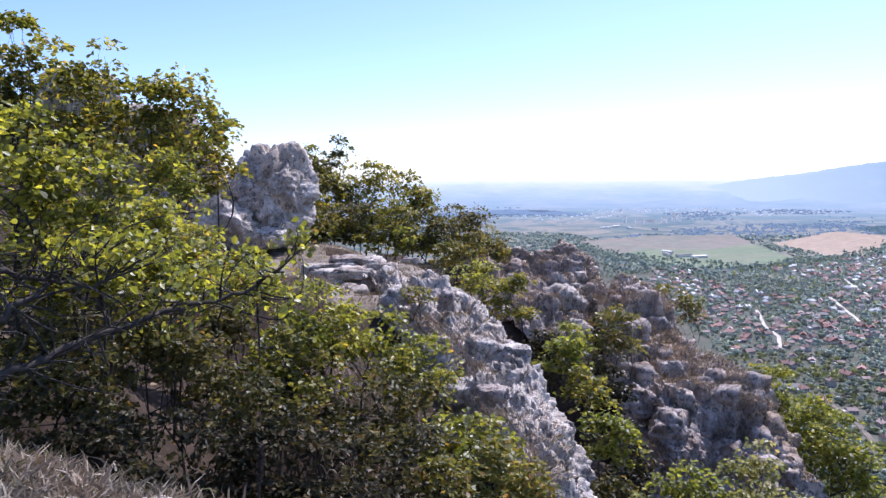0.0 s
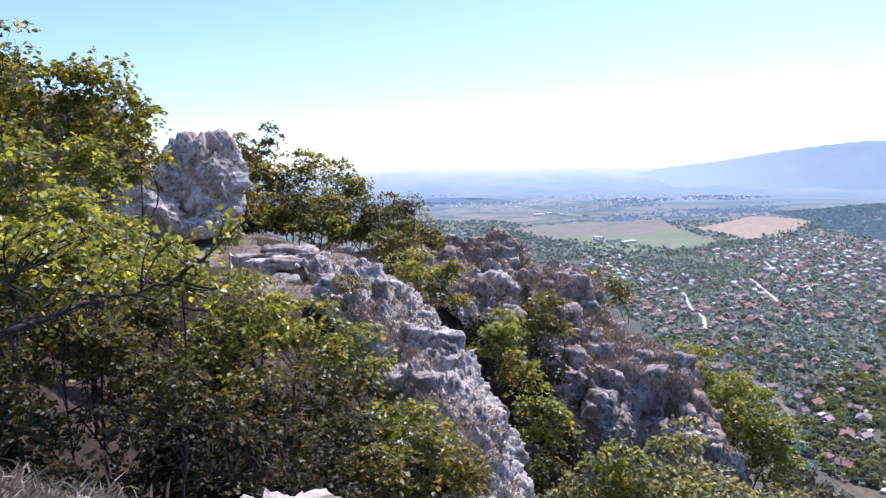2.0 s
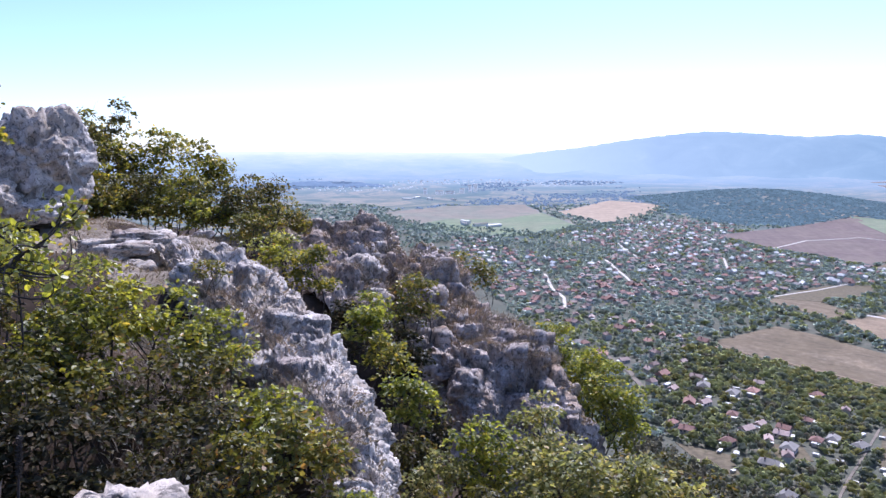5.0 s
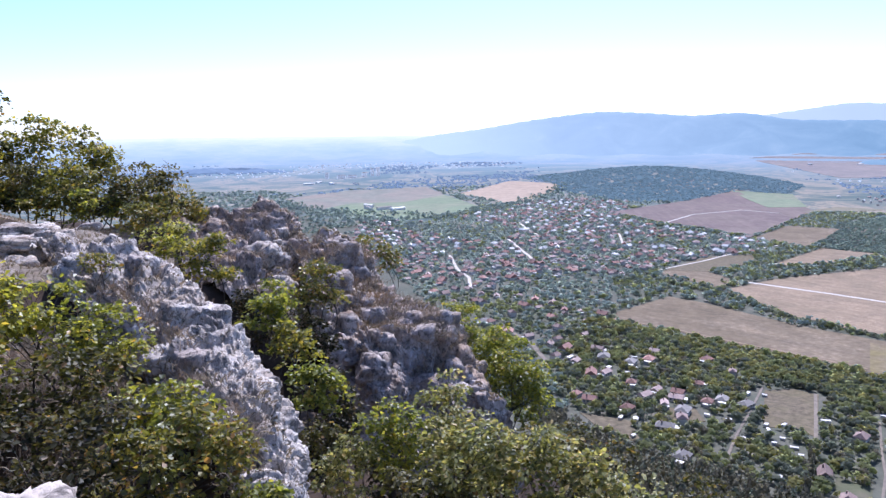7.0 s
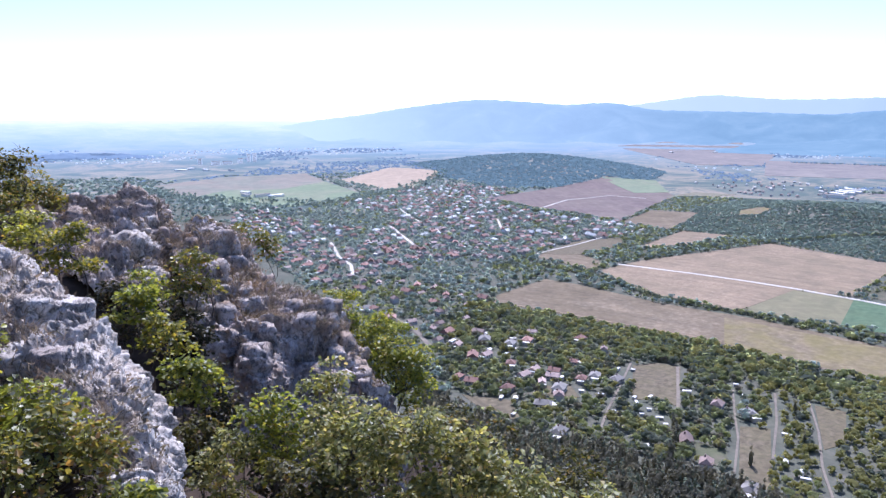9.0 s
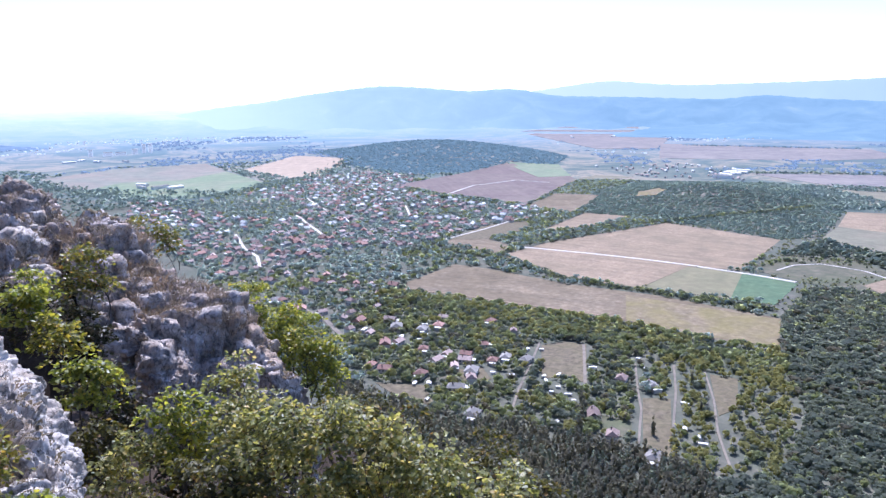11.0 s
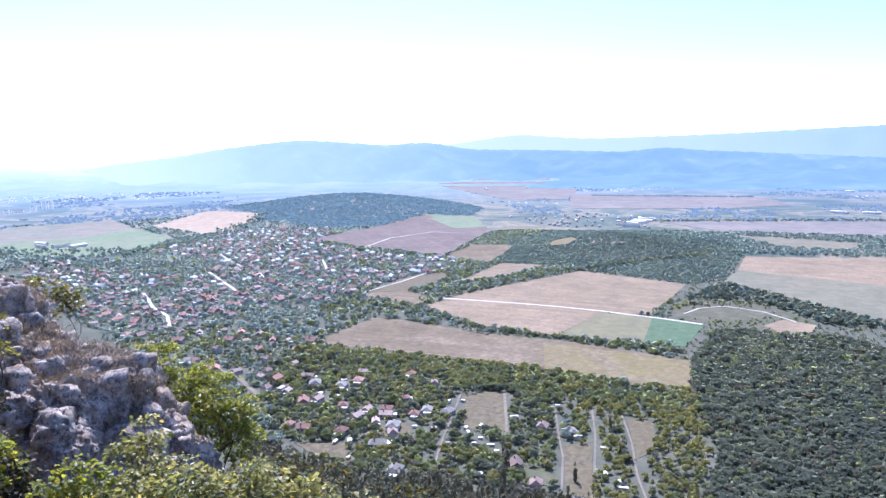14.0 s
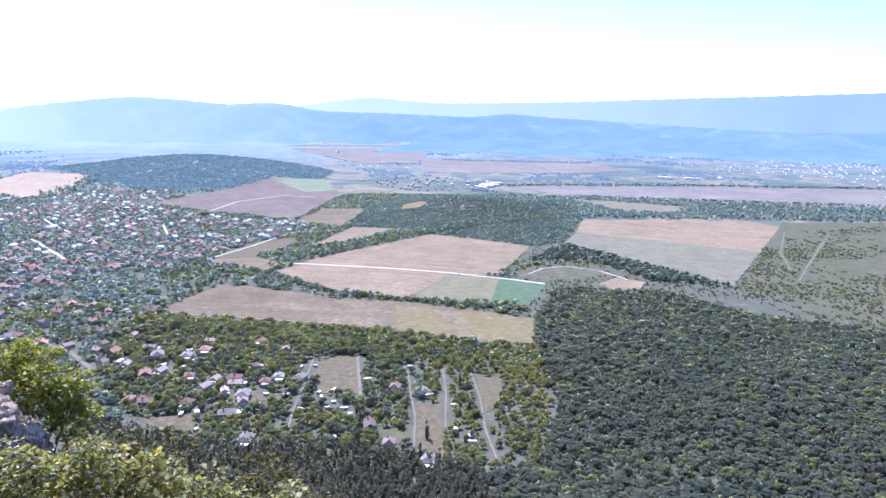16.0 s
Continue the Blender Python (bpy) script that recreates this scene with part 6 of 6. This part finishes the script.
def house(l, w, wall_h, rise, roof, hip=0.0, label="", porch=False):
    ob = new("house")
    v, f = box(-l / 2, -w / 2, -1.0, l / 2, w / 2, wall_h)
    part("wall", mesh_np("wall", v, [f], M_plaster), ob)
    v, q, t = gable(l, w, wall_h + 0.05, rise, hip=hip)
    rf = part("roof", mesh_np("roof", v, [q, t], roof), ob)
    v, f = box(l * 0.15, 0.6, wall_h + rise * 0.4, l * 0.15 + 0.7, 1.3, wall_h + rise + 0.8)
    part("chimney", mesh_np("chimney", v, [f], M_roof_brown), rf)
    for sx in (-0.3, 0.05, 0.33):
        for sy in (-1, 1):
            y0 = sy * (w / 2 + 0.02)
            v, f = box(l * sx - 0.6, y0 - 0.06, 0.9, l * sx + 0.6, y0 + 0.06, 2.2)
            part("window", mesh_np("window", v, [f], M_glass), ob)
    v, f = box(l / 2 - 0.04, -0.5, -0.2, l / 2 + 0.08, 0.5, 2.0)
    part("door", mesh_np("door", v, [f], M_door), ob)
    if porch:
        v, f = box(-l / 2 - 3.2, -w / 2, -1.0, -l / 2 - 0.01, w * 0.2, 2.2)
        part("annexe", mesh_np("annexe", v, [f], M_plaster), ob)
        v, f = box(-l / 2 - 3.5, -w / 2 - 0.3, 2.22, -l / 2 - 0.02, w * 0.2 + 0.3, 2.45)
        part("annexe_roof", mesh_np("annexe_roof", v, [f], M_white), ob)
    return tagged(ob, label, "house", "houses of the valley")


def shed(l, w, h, roof, label):
    ob = new("shed")
    v, f = box(-l / 2, -w / 2, -0.6, l / 2, w / 2, h)
    part("wall", mesh_np("wall", v, [f], M_plaster), ob)
    v, q, t = gable(l, w, h + 0.04, 0.6, 0.25, 0.12)
    part("roof", mesh_np("roof", v, [q, t], roof), ob)
    return tagged(ob, label, "shed", "garden sheds")


RED = [house(9.5, 6.5, 2.8, 2.5, M_roof_red, 0.0, "plastered house with a red tiled gable roof"),
       house(8.5, 7.5, 2.9, 2.5, M_roof_red, 3.5, "plastered house with a hipped red tiled roof", True)]
PINK = [house(10.0, 6.5, 2.8, 2.4, M_roof_pink, 0.0, "plastered house with a faded pink tiled roof", True)]
BROWN = [house(10.5, 6.2, 2.7, 2.7, M_roof_brown, 0.0, "plastered house with a brown gable roof"),
         house(8, 6.5, 4.8, 2.5, M_roof_brown, 2.0, "two-storey house with a brown hipped roof")]
GREY = [house(10, 7.5, 2.8, 2.2, M_roof_grey, 2.5, "pale house with a low grey sheet roof", True)]
KINDS = RED * 2 + PINK * 3 + BROWN * 2 + GREY
SHEDS = [shed(6, 4, 2.4, M_white, "small garden shed with a white sheet roof"), shed(5, 3.2, 2.2, M_white, "low garden shed with a white sheet roof"),
         shed(9, 3.6, 2.3, M_white, "long pale greenhouse among garden plots")]

hr = np.random.default_rng(5)
HOUSES = []


def settle(protos, x, y, turn):
    for px, py, t in zip(x, y, turn):
        k = protos[hr.integers(len(protos))]
        z = float(land(px, py)) + 0.3
        mtx = pose(px, py, z, 0, 0, t) @ Matrix.Scale(float(hr.uniform(0.74, 0.98)) * (0.8 if protos is SHEDS else 1.0), 4)
        if k.location.length == 0:
            k.matrix_basis = mtx
        else:
            copy_thing(k, mtx)
        HOUSES.append((px, py))


def hamlet(protos, places):
    p = np.array(places, float)
    for _ in range(4):
        p[~clear_of(p[:, 0], p[:, 1], [], 2.0)] += [2.2, -1.6]
    settle(protos, p[:, 0], p[:, 1], hr.choice([35, 125, 20, 50], len(p)) + hr.normal(size=len(p)) * 8)


hamlet(RED, [(275, 398), (260, 348), (310, 354), (272, 325), (306, 306), (289, 282), (244, 294), (285, 300)])
hamlet(PINK, [(294, 387), (269, 346), (277, 309), (267, 291), (278, 294), (266, 373), (265, 305)])
hamlet(GREY, [(287, 371), (296, 355), (299, 281), (268, 278), (245, 266), (228, 236), (324, 198), (305, 270), (254, 152)])
hamlet(BROWN, [(317, 212), (271, 196), (257, 175), (256, 386), (258, 268)])
hamlet(SHEDS, [(268, 382), (278, 354), (307, 365), (294, 347), (283, 342), (234, 287), (239, 281), (282, 260), (277, 270), (225, 266), (320, 283), (327, 277), (294, 247), (290, 242), (302, 243), (288, 232), (280, 230), (280, 215), (253, 204), (341, 235)])
hamlet(SHEDS, [(325, 237), (320, 201), (370, 216), (357, 228), (314, 178), (307, 177), (291, 159), (289, 150), (284, 146), (254, 384), (259, 151), (267, 244), (345, 215), (372, 186), (380, 178), (284, 222)])
x, y = scatter(GARDENS, 27, 31, 0.6)
m = clear_of(x, y, OPEN[24:]) & (y > 300 + 0.78 * (x - 356))
near = np.array(HOUSES)
m &= ((x[:, None] - near[:, 0]) ** 2 + (y[:, None] - near[:, 1]) ** 2).min(1) > 16 ** 2
settle(KINDS, x[m], y[m], hr.choice([35, 125, 20, 50], m.sum()) + hr.normal(size=m.sum()) * 8)
x, y = scatter([(331, 420), (387, 468), (449, 571), (440, 690), (330, 700), (260, 600), (234, 484), (247, 407)], 22, 32, 0.8)
m = fbm(x, y, 61, 3, 0.012) > -0.2
x, y = x[m], y[m]
settle(KINDS, x, y, hr.choice([10, 100, 60], len(x)) + hr.normal(size=len(x)) * 10)


def far_houses(name, x, y, seed, roofs, label, big=1.0, walls=None, long=1.0, pitch=1.0):
    """Many far houses, walls and pitched roofs, as one mesh."""
    r = np.random.default_rng(seed)
    V, F4, F3, M4, M3, base = [], [], [], [], [], 0
    z = land(x, y)
    for px, py, pz in zip(x, y, z):
        l, w, h = r.uniform(5.5, 10.5) * big * long, r.uniform(4.5, 7) * big, r.uniform(2.4, 4.2) * big
        a = r.choice([0.2, 1.77, 0.9]) + r.normal() * 0.15
        bv, bf = box(-l / 2, -w / 2, -1, l / 2, w / 2, h)
        gv, gq, gt = gable(l, w, h + 0.05, r.uniform(1.8, 3.4) * min(big, 1.3) * pitch, hip=r.choice([0, 2.5]))
        v = np.concatenate([bv, gv])
        c, s = math.cos(a), math.sin(a)
        v = np.stack([v[:, 0] * c - v[:, 1] * s + px, v[:, 0] * s + v[:, 1] * c + py, v[:, 2] + pz + 0.2], -1)
        k = 1 + r.choice(len(roofs), p=[q for _, q in roofs])
        V.append(v)
        F4 += [bf + base, gq + base + 8]
        M4 += [0] * 6 + [k] * 7
        F3.append(gt + base + 8)
        M3 += [k] * 2
        base += len(v)
    return tagged(new(name, mesh_np(name, np.concatenate(V), [np.concatenate(F4), np.concatenate(F3)], [walls or M_plaster] + [q for q, _ in roofs], M4 + M3)), label, "houses", kind="stuff")


ROOFS = [(M_roof_red, 0.28), (M_roof_pink, 0.24), (M_roof_brown, 0.16), (M_roof_grey, 0.10), (M_white, 0.22)]
vx, vy = scatter(VILLAGE, 14, 33, 0.66)
m = clear_of(vx, vy, OPEN) & (np.hypot(vx, vy) > 700) & (fbm(vx, vy, 61, 3, 0.012) > -0.45)
vx, vy = vx[m], vy[m]
k = np.argsort(np.hypot(vx, vy))
settle(KINDS, vx[k[:150]], vy[k[:150]], hr.choice([10, 100, 60], 150) + hr.normal(size=150) * 10)
far_houses("village_houses", vx[k[150:]], vy[k[150:]], 34, ROOFS, "village of plastered houses with red and brown roofs among trees", 0.84)
HOUSES += list(zip(vx, vy))
x, y = scatter(TOWNFAR, 32, 35, 0.8)
far_houses("far_town_houses", x, y, 36, [(M_white, 0.3), (M_roof_grey, 0.3), (M_roof_pink, 0.4)], "far town of white and pale buildings", 0.8)
x, y = np.array([(1387, 713), (1430, 728), (1472, 736), (1510, 745), (1536, 749), (1995, 460), (2030, 396), (2108, 338), (2646, 279), (2632, 220), (3122, 178), (2566, 2031), (2755, 1950), (3113, 691)], float).T
far_houses("far_halls", x, y, 38, [(M_white, 0.8), (M_roof_grey, 0.2)], "far white industrial halls", 1.6, M_white, 3.2, 0.3)
x, y = np.array([(520, 2040), (580, 2010), (640, 1975), (560, 2080), (470, 1370), (500, 1290), (455, 1330), (480, 1310)], float).T
far_houses("farm_halls", x, y, 39, [(M_white, 0.8), (M_roof_grey, 0.2)], "long white farm halls on the far field", 1.3, M_white, 3.0, 0.35)



def tower(l, w, storeys):
    """A far apartment block: walls, bands of windows and a flat roof."""
    ob = new("apartment_block")
    h = storeys * 3.0
    v, f = box(-l / 2, -w / 2, -1, l / 2, w / 2, h)
    # wall emission is painted haze
    part("wall", mesh_np("wall", v, [f], M_house_haze), ob)
    v, f = box(-l / 2 - 0.3, -w / 2 - 0.3, h, l / 2 + 0.3, w / 2 + 0.3, h + 0.8)
    part("roof", mesh_np("roof", v, [f], M_roof_grey), ob)
    for k in range(storeys):
        v, f = box(-l / 2 + 1, -w / 2 - 0.06, k * 3 + 1.0, l / 2 - 1, -w / 2 + 0.05, k * 3 + 2.3)
        part("window_band", mesh_np("window_band", v, [f], M_roof_grey), ob)
    return tagged(ob, "pale tall apartment block on the far plain", "building", "apartment blocks of the far town")


for bx, by, bl, bs in ((640, 2274, 12, 6), (677, 2237, 26, 4), (720, 2260, 30, 3), (772, 2290, 16, 5), (814, 2331, 12, 8), (833, 2327, 13, 9), (850, 2380, 12, 7)):
    tower(bl, 11, bs).matrix_basis = pose(bx, by, float(land(bx, by)), 0, 0, -20)

# trees among the houses
HX = np.array(HOUSES)


def off_houses(x, y, gap):
    d = ((x[:, None] - HX[:, 0]) ** 2 + (y[:, None] - HX[:, 1]) ** 2).min(1)
    return d > gap * gap


x, y = scatter(GARDENS, 3.8, 41, 0.93)
m = clear_of(x, y, OPEN) & off_houses(x, y, 5.6)
wood("garden_trees", x[m], y[m], 5.5, [M_wood_a, M_wood_b, M_pine, M_wood_y], "mixed garden trees between the houses", 42, 34, 1.0, pick=[0.32, 0.40, 0.08, 0.20])
x, y = np.array([(282, 212), (274, 205), (266, 199), (258, 193), (270, 202), (278, 208), (321, 224), (251, 189), (277, 167), (316, 165), (348, 188)], float).T
wood("cypress_row", x, y, 5.0, [M_pine], "slim dark cypresses beside a garden lane", 45, 30, 2.6, True, category="trees")
x, y = scatter(VILLAGE, 5.9, 43, 0.8)
m = clear_of(x, y, OPEN) & off_houses(x, y, 5.6)
# beyond about 640 m most trees take the leaf copy with painted haze
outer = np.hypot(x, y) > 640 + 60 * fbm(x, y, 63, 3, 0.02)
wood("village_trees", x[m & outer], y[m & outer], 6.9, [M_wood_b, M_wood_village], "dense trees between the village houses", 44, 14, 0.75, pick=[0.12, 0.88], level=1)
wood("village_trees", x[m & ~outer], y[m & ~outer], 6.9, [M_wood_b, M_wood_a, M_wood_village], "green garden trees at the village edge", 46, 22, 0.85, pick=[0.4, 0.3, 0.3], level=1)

# rough woodland that fills the corners between fields
wa, wd = np.radians(hr.uniform(24, 66, 26000)), np.sqrt(hr.uniform(330 ** 2, 1450 ** 2, 26000))
x, y = wd * np.sin(wa), wd * np.cos(wa)
m = clear_of(x, y, OPEN)
for zone in (VILLAGE, GARDENS, ORCHARD, BELT, FOREST, PINES, HILLB, COPSE, HILLA):
    m &= ~inside(x, y, zone)
m &= fbm(x, y, 91, 3, 0.02) > -0.55
wood("field_wood", x[m], y[m], 6.6, [M_wood_village, M_wood_b, M_wood_a], "light-green trees filling the corners between fields", 92, 12, 0.9, pick=[0.45, 0.35, 0.2], level=1)

# woods and hedgerows between the far fields, haze in their leaf colour
wr = np.random.default_rng(95)
wa, wd = np.radians(wr.uniform(4, 44, 6500)), np.sqrt(wr.uniform(1050 ** 2, 1900 ** 2, 6500))
x, y = wd * np.sin(wa), wd * np.cos(wa)
m = clear_of(x, y, OPEN) & ~inside(x, y, VILLAGE) & ~inside(x, y, HILLA) & (fbm(x, y, 96, 3, 0.01) > -0.5)
wood("field_wood", x[m], y[m], 9.5, [M_wood_far, M_wood_village], "trees between the far fields, tinted blue-green as haze", 97, 9, 0.7, pick=[0.7, 0.3], level=1)

# far woods, hedgerows and towns of the plain, glowing with painted haze
fr = np.random.default_rng(77)
n = 12000
fa, fd = np.radians(fr.uniform(-4, 98, n)), np.sqrt(fr.uniform(1750 ** 2, 3400 ** 2, n))
x, y = fd * np.sin(fa), fd * np.cos(fa)
m = (fbm(x, y, 5, 3, 0.006) > 0.25) & clear_of(x, y, OPEN)
wood("far_plain_trees", x[m], y[m], 13, [M_tree_haze], "hazy blue-green woods and hedgerows of the far plain", 51, 8, 0.5, level=1)
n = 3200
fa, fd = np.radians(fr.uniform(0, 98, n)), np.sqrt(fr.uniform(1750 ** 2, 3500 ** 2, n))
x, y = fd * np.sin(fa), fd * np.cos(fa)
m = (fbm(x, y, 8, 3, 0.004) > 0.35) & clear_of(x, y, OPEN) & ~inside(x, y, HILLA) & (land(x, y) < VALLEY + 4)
far_houses("far_plain_houses", x[m], y[m], 52, [(M_house_haze, 0.6), (M_roof_grey, 0.4)], "far scattered towns of pale buildings", 0.7, M_house_haze)
